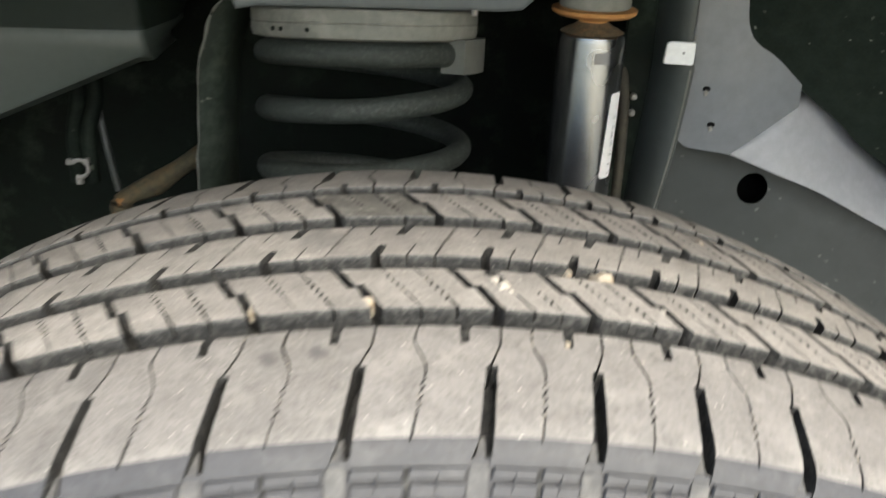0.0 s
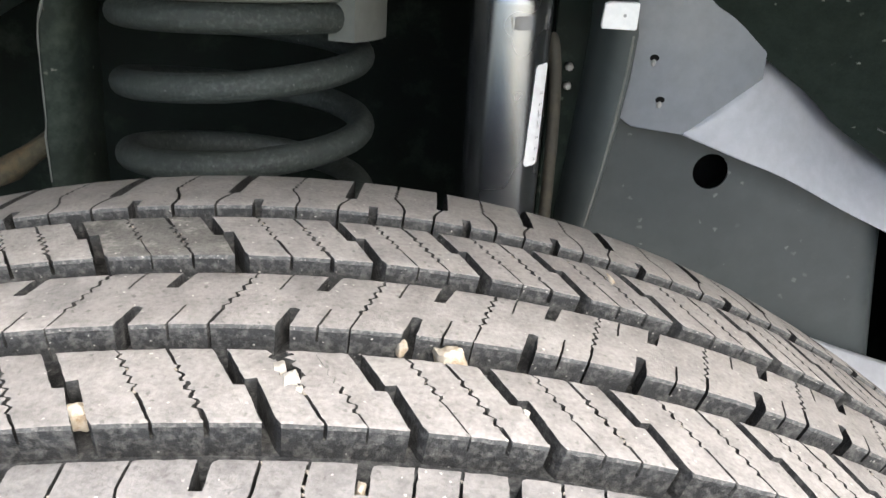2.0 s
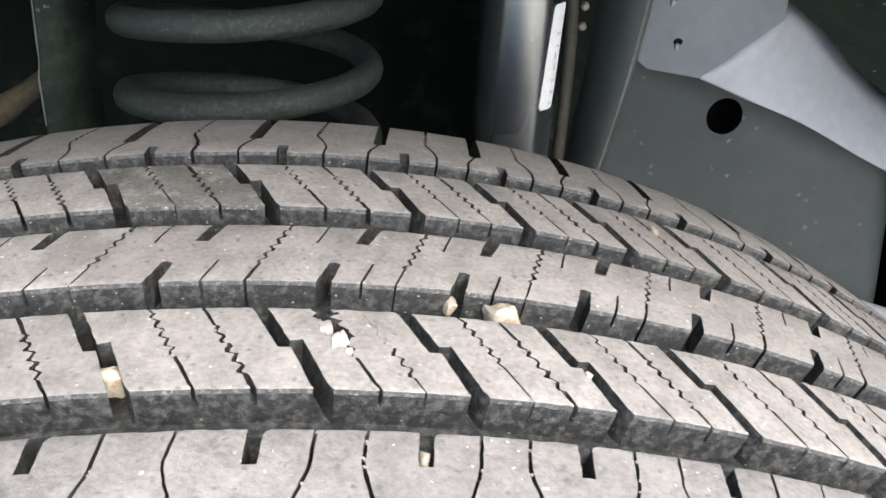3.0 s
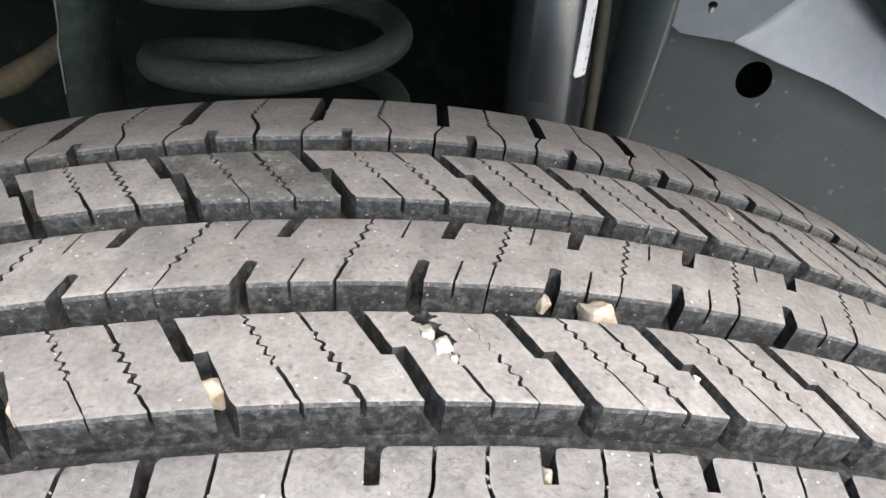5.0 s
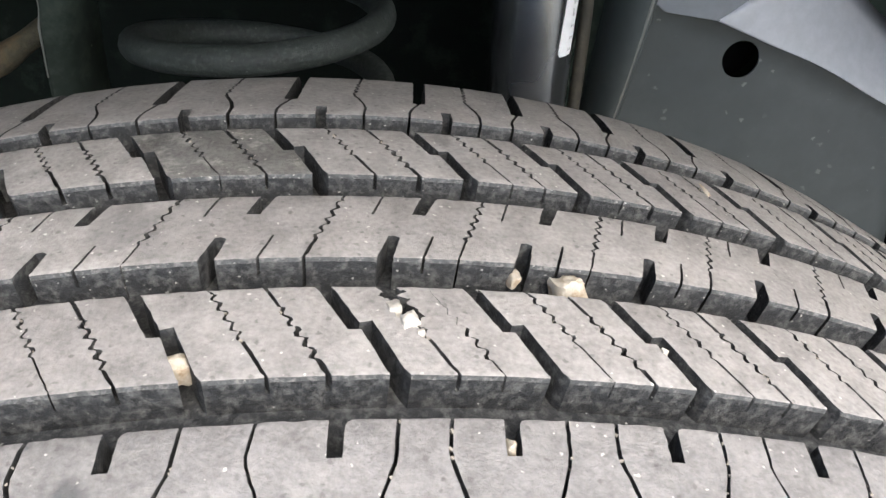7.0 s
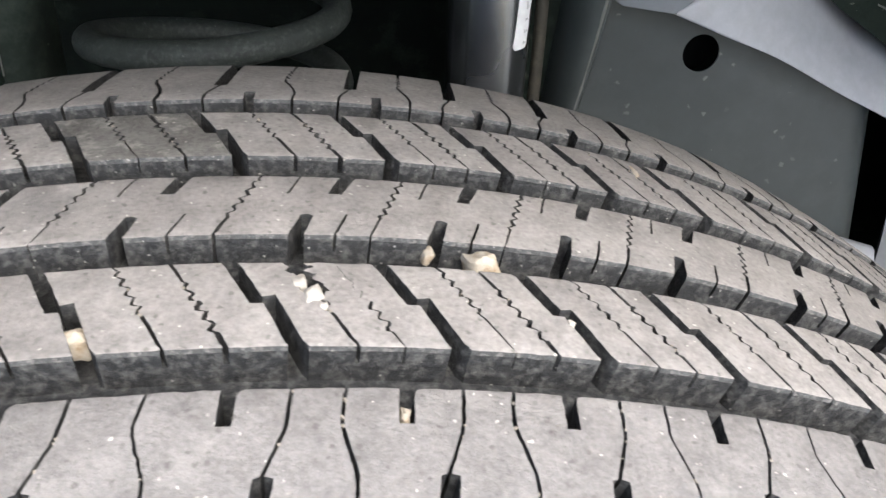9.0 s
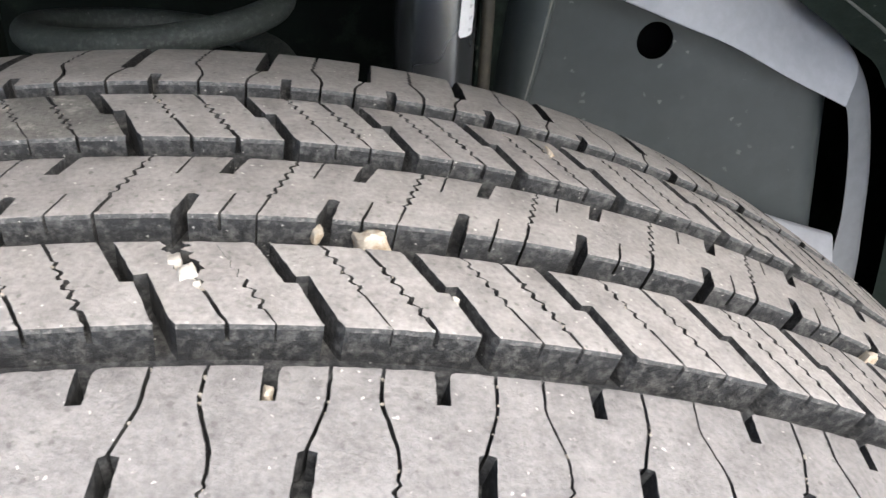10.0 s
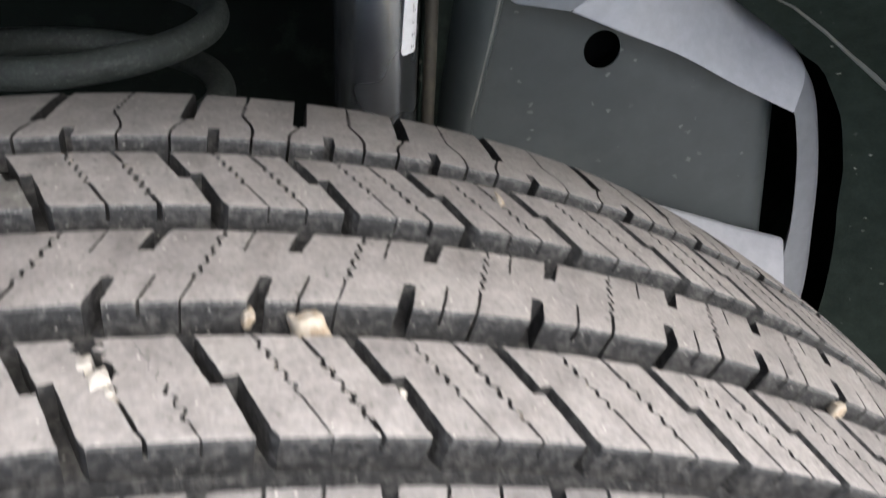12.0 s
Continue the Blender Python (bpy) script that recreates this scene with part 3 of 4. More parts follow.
for i in range(3, len(PITCHES) - 3):
    t, p = STARTS[i], (PITCHES[i] - 0.6) / (LONG - 0.6)
    left, cut_at, right = t - 1.12 + 0.36, t + 1.42 * p - 0.10, STARTS[i + 1] - 1.12 - 0.62
    ramp_bm = bmesh.new()
    for w0, w1, dd, lift in ((-0.10, 0.06, 0.0004, -0.0046), (-0.28, 0.10, 0.0046, -0.0016), (-0.50, 0.22, 0.0078, 0.0005), (-0.56, 0.26, 0.0195, 0.0007)):
        y, r = -(EDGE + 0.5 * dd) - 0.866 * lift, 0.3920 - 0.866 * dd + 0.5 * lift
        m = t - 1.06 - 12.0 * max(dd, 0)
        for w in (w0, w1):
            ramp_bm.verts.new((r * math.sin(radians(m + w)), y, HUB + r * math.cos(radians(m + w))))
    vs = list(ramp_bm.verts)
    for q in (0, 2, 4):
        ramp_bm.faces.new((vs[q], vs[q + 1], vs[q + 3], vs[q + 2]))
    part("slot_ramp", ramp_bm, M_RAMP, buttress, "pale dusty floor of a shoulder slot")
    # A dark strip on the band paints the shade inside the cut.
    part("pad_cut", pad_bm(cut_at - 0.10, cut_at + 0.10, 0.0070, 0.0192, 0.0003), M_WALL, buttress, "dark strip for the shade in the cut between two pads", smooth=False)
    for a0, a1 in ((left, cut_at - 0.10), (cut_at + 0.10, right)):
        for d0, d1 in ((0.0070, 0.0100), (0.0109, 0.0146), (0.0155, 0.0192)):
            part("buttress_pad", pad_bm(a0, a1, d0, d1), M_SIDE, buttress, smooth=False)
        m = (a0 + a1) / 2
        part("cross_rib", pad_bm(m - 0.05, m + 0.05, 0.0082, 0.0130, 0.0016, 0.12), M_SIDE, buttress, smooth=False)


# ---- stones caught in the tread ----
def stone(deg, v, size, mat, seed, label, sink=0.3, lift=0.0, round_=0.5):
    """A small worn pebble sitting in a groove or slot: an irregular hull, rounded off and dented."""
    r = random.Random(seed)
    bm = bmesh.new()
    for sx, sy, sz in itertools.product((-1, 1), repeat=3):
        bm.verts.new((sx * r.uniform(0.45, 0.95), sy * r.uniform(0.45, 0.95), sz * r.uniform(0.5, 0.9)))
    for _ in range(4):
        bm.verts.new((r.uniform(-0.7, 0.7), r.uniform(-0.7, 0.7), r.uniform(0.7, 1.0)))
    bmesh.ops.convex_hull(bm, input=bm.verts)
    bmesh.ops.delete(bm, geom=[q for q in bm.verts if not q.link_faces], context="VERTS")
    bmesh.ops.subdivide_edges(bm, edges=list(bm.edges), cuts=3, use_grid_fill=True)
    bmesh.ops.triangulate(bm, faces=[f for f in bm.faces if len(f.verts) > 4])
    for _ in range(2):
        bmesh.ops.smooth_vert(bm, verts=bm.verts, factor=round_ * 0.55, use_axis_x=True, use_axis_y=True, use_axis_z=True)
    for p in bm.verts:
        q = p.co * 1.3 + Vector((seed, 0, 0))
        p.co *= 1.02 + 0.17 * noise.noise(q) + 0.14 * noise.noise(q * 3.6)
    turn = Matrix.Rotation(r.uniform(-0.35, 0.35), 3, "Z") @ Matrix.Rotation(r.uniform(-0.25, 0.25), 3, "X")
    for p in bm.verts:
        p.co = turn @ p.co
    c = place(deg, v, 0.0)
    a = radians(deg)
    out, along, across = Vector((math.sin(a), 0, math.cos(a))), Vector((math.cos(a), 0, -math.sin(a))), Vector((0, 1, 0))
    base = c + out * (lift - sink * size[2])
    for p in bm.verts:
        q = p.co
        p.co = along * q.x * size[0] + across * q.y * size[1] + out * q.z * size[2]
    ob = finish("pebble", bm, mat, angle=42)
    ob.location = base
    return tagged(ob, label, "pebble", "stones in the tread")


stone(9.12, -0.0166, (0.0050, 0.0032, 0.0040), M_STONE, 3, "cream angular pebble wedged in a tread groove", 0.66, -0.0012)
stone(7.45, -0.0128, (0.0014, 0.0024, 0.0022), M_STONE, 4, "small tan pebble in a notch of the middle rib", 0.6, -0.003)
stone(3.46, -0.0285, (0.0021, 0.0026, 0.0022), M_QUARTZ, 7, "white stone chip stuck in a zigzag cut", 0.45, 0.0, 0.3)
stone(3.86, -0.0330, (0.0025, 0.0030, 0.0024), M_QUARTZ, 8, "white stone chip stuck in a zigzag cut", 0.45, 0.0, 0.3)
stone(4.12, -0.0362, (0.0010, 0.0012, 0.0010), M_QUARTZ, 9, "small white stone crumb beside the larger chips", 0.35)
stone(-2.30, -0.0398, (0.0032, 0.0028, 0.0036), M_STONE, 11, "cream pebble wedged upright in a slanted slot", 0.80, -0.0009)
stone(-7.32, -0.0398, (0.0016, 0.0026, 0.0028), M_STONE, 13, "pale brown pebble wedged in a slanted slot", 0.85, -0.0010)
stone(6.03, -0.0622, (0.0011, 0.0021, 0.0019), M_STONE, 15, "tan pebble lying in a shoulder notch", 0.9, -0.0006)
stone(11.20, -0.0374, (0.0009, 0.0009, 0.0010), M_QUARTZ, 16, "tiny white stone at the edge of a slot", 0.3)
stone(29.45, -0.0150, (0.0022, 0.0020, 0.0024), M_STONE, 18, "tan pebble in a notch of the middle rib", 0.6, -0.001)
stone(17.2, 0.0400, (0.0016, 0.0050, 0.0012), M_STONE, 21, "thin pale stone sliver lying in a slanted slot", 0.6)

# pale grit caught in the thin cuts of the near ribs
r = random.Random(44)
bm = bmesh.new()
for cut in CUTS:
    for _ in range(r.choice((0, 1, 2, 2, 3, 4))):
        k = r.randrange(len(cut) - 1)
        w = r.random()
        deg, v = (cut[k][j] + (cut[k + 1][j] - cut[k][j]) * w for j in (0, 1))
        if abs(v) > 0.098:
            continue
        size = r.uniform(0.0002, 0.0005)
        made = bmesh.ops.create_cube(bm, size=1, matrix=Matrix.Translation(place(deg + r.uniform(-0.03, 0.03), v, r.uniform(-0.0001, 0.0006))) @ Matrix.Rotation(r.uniform(0, 3), 4, (r.random(), r.random(), 1)) @ Matrix.Diagonal((size, size * r.uniform(1, 2.2), size, 1)))["verts"]
        for p in made:
            p.co += Vector((r.uniform(-1, 1), r.uniform(-1, 1), r.uniform(-1, 1))) * size * 0.25
tagged(finish("grit", bm, M_GRIT, smooth=False), "pale sand grains caught in the thin tread cuts", "grit", kind="stuff")

# ---- coil spring and its rubber seat ----
CX, CY, WIRE = -0.0205, 0.2985, 0.0074
spring = thing("coil_spring", "dusty dark steel coil spring standing under a rubber isolator", "coil spring")
MEAN = 0.0635
KNOTS, DROPS = [0.0, 0.36, 0.917], [0.0, 0.0, 0.0226]
for k in range(6):
    KNOTS += [1.167 + k, 1.42 + k, 1.917 + k]
    DROPS += [0.0322 + 0.0385 * k, 0.0372 + 0.0385 * k, 0.0611 + 0.0385 * k]
pts = []
for k in range(0, 361):
    turn = k / 360 * 6.3             # turns from the top end downwards
    a = -math.pi / 2 + 1.05 - turn * 2 * math.pi
    drop = float(np.interp(turn, KNOTS, DROPS))
    pts.append((CX + MEAN * math.cos(a), CY + MEAN * math.sin(a), 0.8168 - drop))
part("ground_end_coil", tube_bm(pts[:22], WIRE, 14), M_COIL, spring, "top end of the wire under the isolator")
part("coil", tube_bm(pts[21:], WIRE, 14), M_COIL, spring)
seat = thing("rubber_isolator", "thick dusty grey rubber ring on top of the coil spring", "rubber isolator")
part("pad", turned_bm([(0.035, 0.8250), (0.066, 0.8245), (0.0710, 0.8258), (0.0722, 0.8290), (0.0722, 0.8335), (0.0716, 0.8342), (0.0722, 0.8350), (0.0722, 0.8412), (0.0712, 0.8424), (0.030, 0.8424)], CX, CY, 64), M_PAD, seat)
for u in (-0.74, -0.67, -0.45):
    x, y = CX + 0.0722 * u, CY - 0.0722 * math.sqrt(1 - u * u)
    part("pit", turned_bm([(0.0004, 0.8290), (0.0013, 0.8294), (0.0013, 0.8312), (0.0004, 0.8316)], x, y, 8), M_BLACK, seat, "small dark mark")
tab = bmesh.new()
for r0, r1 in ((0.0600, 0.0775),):
    ring = []
    for k in range(9):
        a = radians(-39 + 46 * k / 8)
        ring.append([tab.verts.new((CX + r * math.cos(a), CY + r * math.sin(a), z)) for r, z in ((r0, 0.826), (r1, 0.826), (r1 - 0.0005, 0.8055), (r0, 0.8055))])
    for A, B in zip(ring, ring[1:]):
        for q in range(4):
            tab.faces.new((A[q], A[(q + 1) % 4], B[(q + 1) % 4], B[q]))
    tab.faces.new(ring[0][::-1])
    tab.faces.new(ring[-1])
part("end_stop", tab, M_STOP, seat, "darker rubber end stop")
perch = finish("spring_perch", turned_bm([(0.020, 0.560), (0.080, 0.560), (0.086, 0.575), (0.086, 0.590), (0.080, 0.592), (0.074, 0.600), (0.02, 0.602)], CX, CY, 40), M_BLACK)
lean = Matrix.Translation((CX, 0.228, 0.8168)) @ Matrix.Rotation(radians(-9), 4, "X") @ Matrix.Translation((-CX, -0.228, -0.8168))
for ob in (spring, seat, perch):
    ob.matrix_world = lean
tagged(perch, "black steel dish that carries the coil spring", "spring perch")

# ---- damper beside the spring ----
SX, SY, SR = 0.1216, 0.2740, 0.0216
damper = thing("shock_absorber", "gloss black shock absorber with a white label and rusty top washer", "shock absorber")
part("tube", turned_bm([(0.010, 0.480), (SR, 0.482), (SR, 0.8215), (SR - 0.0008, 0.8245), (SR - 0.003, 0.8262), (0.0115, 0.8272), (0.0100, 0.8285)], SX, SY, 56), M_SHOCK, damper)
part("neck", turned_bm([(0.0085, 0.826), (0.0090, 0.8330), (0.0130, 0.8345), (0.0130, 0.8370)], SX, SY, 32), M_RUST, damper, "rusty orange neck")
part("caked_dirt", turned_bm([(0.0200, 0.8256), (0.0165, 0.8276), (0.0125, 0.8292), (0.0092, 0.8318), (0.0084, 0.8320)], SX, SY, 28), M_DIRT, damper, "brown rusty dirt caked round the neck")
part("washer", turned_bm([(0.0100, 0.8352), (0.0235, 0.8360), (0.0262, 0.8378), (0.0264, 0.8400), (0.0225, 0.8408), (0.0100, 0.8410)], SX, SY, 48), M_RUST, damper, "rusty orange cupped washer")
part("bushing", turned_bm([(0.0205, 0.8400), (0.0222, 0.8420), (0.0220, 0.8480), (0.0212, 0.8500), (0.0212, 0.8700), (0.0190, 0.8760), (0.010, 0.877)], SX, SY, 40), M_PAD, damper, "grey rubber bushing")
part("rod_stud", turned_bm([(0.006, 0.876), (0.006, 0.960)], SX, SY, 16), M_ZINC, damper, "steel stud")


def wrapped(name, a0, a1, z0, z1, lean, lift, mat, label, steps=8, holder=damper, corner=0.0016):
    """A thin patch that follows the damper's round wall; angles from straight out towards the road side."""
    bm = bmesh.new()
    cols = []
    for k in range(steps + 1):
        u = k / steps
        cut = corner if k in (0, steps) else 0
        col = []
        for z, w, c in ((z0, 0.0, cut), (z1, 1.0, -cut)):
            a = radians(-90 + a0 + (a1 - a0) * u + lean * w)
            col.append((a, z + c))
        cols.append([[bm.verts.new((SX + r * math.cos(a), SY + r * math.sin(a), z)) for a, z in col] for r in (SR + lift, SR + lift - 0.0004)])
    for A, B in zip(cols, cols[1:]):
        bm.faces.new((A[0][0], B[0][0], B[0][1], A[0][1]))
        bm.faces.new((A[1][0], A[1][1], B[1][1], B[1][0]))
        for e in (0, 1):
            bm.faces.new((A[0][e], A[1][e], B[1][e], B[0][e]))
    return part(name, bm, mat, holder, label)


sticker = wrapped("label", 25, 52, 0.7345, 0.7905, 8, 0.0007, M_LABEL, "white paper label")
for k in range(7):
    wrapped("print_bar", 42 + 0.5 * k, 43.6 + 0.5 * k, 0.7370 + k * 0.0062, 0.7384 + k * 0.0062 + (0.0022 if 2 < k < 5 else 0), 0, 0.0010, M_INK, "", 2, sticker, 0)
    wrapped("print_bar", 46 + 0.6 * k, 47.2 + 0.6 * k, 0.7372 + k * 0.0062, 0.7382 + k * 0.0062, 0, 0.0010, M_INK, "", 2, sticker, 0)
wrapped("crimp_mark", -5, 32, 0.8092, 0.8164, 0, 0.0003, M_SHOCK, "shallow pressed mark", 6, damper, 0.0005)
wrapped("crimp_mark", -8, -5.5, 0.8088, 0.8166, -3, 0.0005, M_ZINC, "small bright crimp mark", 2, damper, 0.0003)
wrapped("crimp_mark", 42, 46, 0.8085, 0.8165, 0, 0.0006, M_ZINC, "small bright crimp mark", 2, damper, 0.0005)

# ---- steel behind the damper ----
line = finish("brake_line", tube_bm(smooth_line([(0.1470, 0.2880, 0.800), (0.1490, 0.2850, 0.789), (0.1512, 0.2845, 0.768), (0.1525, 0.2840, 0.710), (0.1525, 0.2840, 0.520)], 4), lambda s: 0.0036 if s > 0.03 else 0.0024, 12), M_LINE)
tagged(line, "thin brown dusty brake line running down behind the damper", "brake line")
for z in (0.7815, 0.7700):
    nut = finish("line_clip", turned_bm([(0.0018, -0.002), (0.0024, -0.001), (0.0024, 0.002), (0.0013, 0.003)], 0, 0, 8), M_ZINC)
    nut.matrix_world = pose(0.1638, 0.3095, z - 0.006, 90, 0, 0)
    tagged(nut, "small dull metal fastener beside the brake line", "fastener", "line fasteners")

post = thing("damper_tower", "dark painted rounded steel post with a pale sealant seam", "steel post")
bm = bmesh.new()
rows = []
for z, x0, x1 in ((0.47, 0.150, 0.1700), (0.682, 0.1520, 0.1790), (0.714, 0.1525, 0.1845), (0.744, 0.1530, 0.1890), (0.777, 0.1545, 0.1925), (0.800, 0.1555, 0.1940), (0.825, 0.1570, 0.1905), (0.90, 0.158, 0.1915), (0.99, 0.158, 0.193)):
    x0 = x0 + 0.46 * (x1 - x0)
    turn = [math.pi / 2 * k / 12 for k in range(13)]
    rows.append([bm.verts.new((x1 - (x1 - x0) * math.cos(a), 0.3340 - 0.0500 * math.sin(a) ** 0.8, z)) for a in turn] + [bm.verts.new((x1 + 0.001, 0.2850, z)), bm.verts.new((x1 + 0.001, 0.345, z)), bm.verts.new((x0, 0.345, z))])
for A, B in zip(rows, rows[1:]):
    for k in range(len(A)):
        bm.faces.new((A[k], A[(k + 1) % len(A)], B[(k + 1) % len(A)], B[k]))
bm.faces.new(rows[-1])
bm.faces.new(rows[0][::-1])
part("post", bm, M_POST, post)
# Added black sheet: the shade left of the post is put into it.
part("web", slab_bm([(0.150, 0.47), (0.176, 0.47), (0.178, 0.80), (0.180, 0.99), (0.157, 0.99), (0.154, 0.80)], 0.3120, 0.3160, 0.001, 1), M_BLACK, post, "black sheet standing in for the shade beside the post")
part("seam", tube_bm(smooth_line([(0.1776, 0.2850, 0.682), (0.1829, 0.2848, 0.714), (0.1872, 0.2846, 0.744), (0.1907, 0.2845, 0.777), (0.1922, 0.2845, 0.800)], 8), lambda s: 0.0007 + 0.0006 * abs(noise.noise(Vector((s * 11, 0.3, 0)))), 8), M_BEAD, post, "pale rough sealant bead")
tag = thing("inspection_tag", "small white plastic tag with a dark centre dot", "tag")
part("plate", slab_bm([(0.1722, 0.8052), (0.1900, 0.8046), (0.1912, 0.8054), (0.1912, 0.8185), (0.1904, 0.8194), (0.1750, 0.8196), (0.1722, 0.8184), (0.1712, 0.8065)], 0.2775, 0.2800, 0.0005, 1), M_LABEL, tag)
part("dot", slab_bm([(0.1835 + 0.0009 * math.cos(a * math.pi / 4), 0.8125 + 0.0009 * math.sin(a * math.pi / 4)) for a in range(8)], 0.2771, 0.2776), M_INK, tag, "dark dot")


# ---- the grey inner panel with its raised frame ----
def back_y(x, z=0):
    return -0.16 * (x - 0.27)


def ring_points(cx, cz, rx, rz, n=32):
    return [(cx + rx * math.cos(2 * math.pi * k / n), cz + rz * math.sin(2 * math.pi * k / n)) for k in range(n)]


inner = thing("inner_panel", "dusty grey steel panel with a round hole inside a raised frame", "steel panel")
# recessed sheet with a real hole
bm = bmesh.new()
hole = ring_points(0.2735, 0.6988, 0.0114, 0.0126)
outer = []
for x, z in hole:
    a = 2 * math.pi * len(outer) / 32
    k = 0.02 / max(abs(math.cos(a)), abs(math.sin(a)))
    outer.append((0.2735 + k * math.cos(a), 0.6988 + k * math.sin(a)))
loops = []
for pts2, dy in ((hole, 0.0012), (hole, 0.0), (outer, 0.0)):
    loops.append([bm.verts.new((x, 0.337 + back_y(x) + dy, z)) for x, z in pts2])
for A, B in zip(loops, loops[1:]):
    for k in range(32):
        bm.faces.new((A[k], A[(k + 1) % 32], B[(k + 1) % 32], B[k]))
box_x, box_z = (0.2535, 0.2935), (0.6788, 0.7188)
for x0, x1, z0, z1 in ((0.172, box_x[0], 0.45, 0.80), (box_x[0], box_x[1], 0.45, box_z[0]), (box_x[0], box_x[1], box_z[1], 0.80)):
    q = [bm.verts.new((x, 0.337 + back_y(x), z)) for x, z in ((x0, z0), (x1, z0), (x1, z1), (x0, z1))]
    bm.faces.new(q)
rim_cols = []
for dx, dy in ((None, 0.0), (-0.006, 0.0), (0.000, 0.0009), (0.005, 0.0028), (0.0095, 0.0065), (0.0130, 0.0120), (0.0150, 0.0190), (0.0160, 0.032)):
    col = []
    for z in (0.45, box_z[0], box_z[1], 0.745) if dx is None else (0.45, 0.655, 0.675, 0.688):
        x = box_x[1] if dx is None else 0.3840 + 0.17 * (0.667 - z) + dx
        col.append(bm.verts.new((x, 0.337 + back_y(x) + dy, z)))
    rim_cols.append(col)
for A, B in zip(rim_cols, rim_cols[1:]):
    for k in range(3):
        bm.faces.new((A[k], A[k + 1], B[k + 1], B[k])).smooth = True
bmesh.ops.remove_doubles(bm, verts=bm.verts, dist=0.0001)
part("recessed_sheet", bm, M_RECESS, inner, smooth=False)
# A black disc paints the unlit space behind the hole.
part("hole_cavity", slab_bm(ring_points(0.2735, 0.6988, 0.03, 0.03, 20), 0.372, 0.376), M_VOID, inner, "black disc for the unlit space behind the hole")
# upper flat plate; two black discs paint the shade of its small holes
part("upper_plate", slab_bm([(0.1975, 0.99), (0.1970, 0.845), (0.1970, 0.815), (0.1945, 0.795), (0.1920, 0.770), (0.1925, 0.755), (0.1960, 0.747), (0.2030, 0.742), (0.2350, 0.7372), (0.2385, 0.7392), (0.2790, 0.7725), (0.2780, 0.79), (0.285, 0.99)], 0.300, 0.303, 0.0012, 2), M_PLATE, inner, "smooth grey painted plate")
for x, z in ((0.2110, 0.7828), (0.2182, 0.7578)):
    h = part("bolt_hole", slab_bm(ring_points(x, z + 0.0012, 0.0028, 0.0020, 14), 0.2996, 0.3006), M_VOID, inner, "black disc for the shade in a small hole")
    part("rivet", slab_bm(ring_points(x - 0.0003, z - 0.0016, 0.0015, 0.0022, 10), 0.2985, 0.3000, 0.0006, 1), M_ZINC, inner, "bright rivet shank")


def strip(name, inner_line, outer_line, label, mat=M_GREY, deep=0.03, roll=0.0, flat=0.5, tuck=0.0):
    """A folded band between two lines in space; its outer edge rolls back by roll past the share flat of its width."""
    inner_line, outer_line = smooth_line(inner_line, 4), smooth_line(outer_line, 4)
    bm = bmesh.new()
    steps = [0.0, flat] + [flat + (1 - flat) * math.sin(math.pi / 2 * k / 7) for k in range(1, 8)] if roll else [0.0, 1.0]
    rows = [[bm.verts.new((p[0] + tuck, p[1] + deep, p[2])) for p in inner_line]]
    for u in steps:
        back = roll * (1 - math.sqrt(max(0.0, 1 - ((u - flat) / (1 - flat)) ** 2))) if roll and u > flat else 0.0
        rows.append([bm.verts.new(Vector(p).lerp(Vector(q), u) + Vector((0, back, 0))) for p, q in zip(inner_line, outer_line)])
    rows.append([bm.verts.new((q[0], q[1] + max(deep, roll), q[2])) for q in outer_line])
    for A, B in zip(rows, rows[1:]):
        for k in range(len(A) - 1):
            bm.faces.new((A[k], A[k + 1], B[k + 1], B[k]))
    bmesh.ops.recalc_face_normals(bm, faces=bm.faces)
    es = [e for e in (bm.edges.get((rows[1][k], rows[1][k + 1])) for k in range(len(inner_line) - 1)) if e]
    bmesh.ops.bevel(bm, geom=es, offset=0.0015, segments=2, affect="EDGES", profile=0.5)
    return part(name, bm, mat, inner, label, angle=60)


# One folded frame: its turn from light to dim is the two flange tones.
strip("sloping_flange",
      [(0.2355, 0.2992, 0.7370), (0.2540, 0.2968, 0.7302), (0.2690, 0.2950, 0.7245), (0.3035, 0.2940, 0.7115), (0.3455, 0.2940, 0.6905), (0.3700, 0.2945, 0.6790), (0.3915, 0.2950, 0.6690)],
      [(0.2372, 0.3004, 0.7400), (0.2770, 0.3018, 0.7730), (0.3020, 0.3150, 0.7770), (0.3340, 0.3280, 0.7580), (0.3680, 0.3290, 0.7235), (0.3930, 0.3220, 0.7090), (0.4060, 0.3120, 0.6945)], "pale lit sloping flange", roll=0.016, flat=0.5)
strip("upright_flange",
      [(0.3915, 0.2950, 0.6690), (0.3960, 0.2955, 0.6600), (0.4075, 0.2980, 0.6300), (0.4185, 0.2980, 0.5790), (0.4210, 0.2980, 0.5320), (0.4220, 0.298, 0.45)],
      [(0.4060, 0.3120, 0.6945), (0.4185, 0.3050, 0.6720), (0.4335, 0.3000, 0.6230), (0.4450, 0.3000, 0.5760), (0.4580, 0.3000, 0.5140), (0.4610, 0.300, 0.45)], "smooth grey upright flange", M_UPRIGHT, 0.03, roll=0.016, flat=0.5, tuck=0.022)
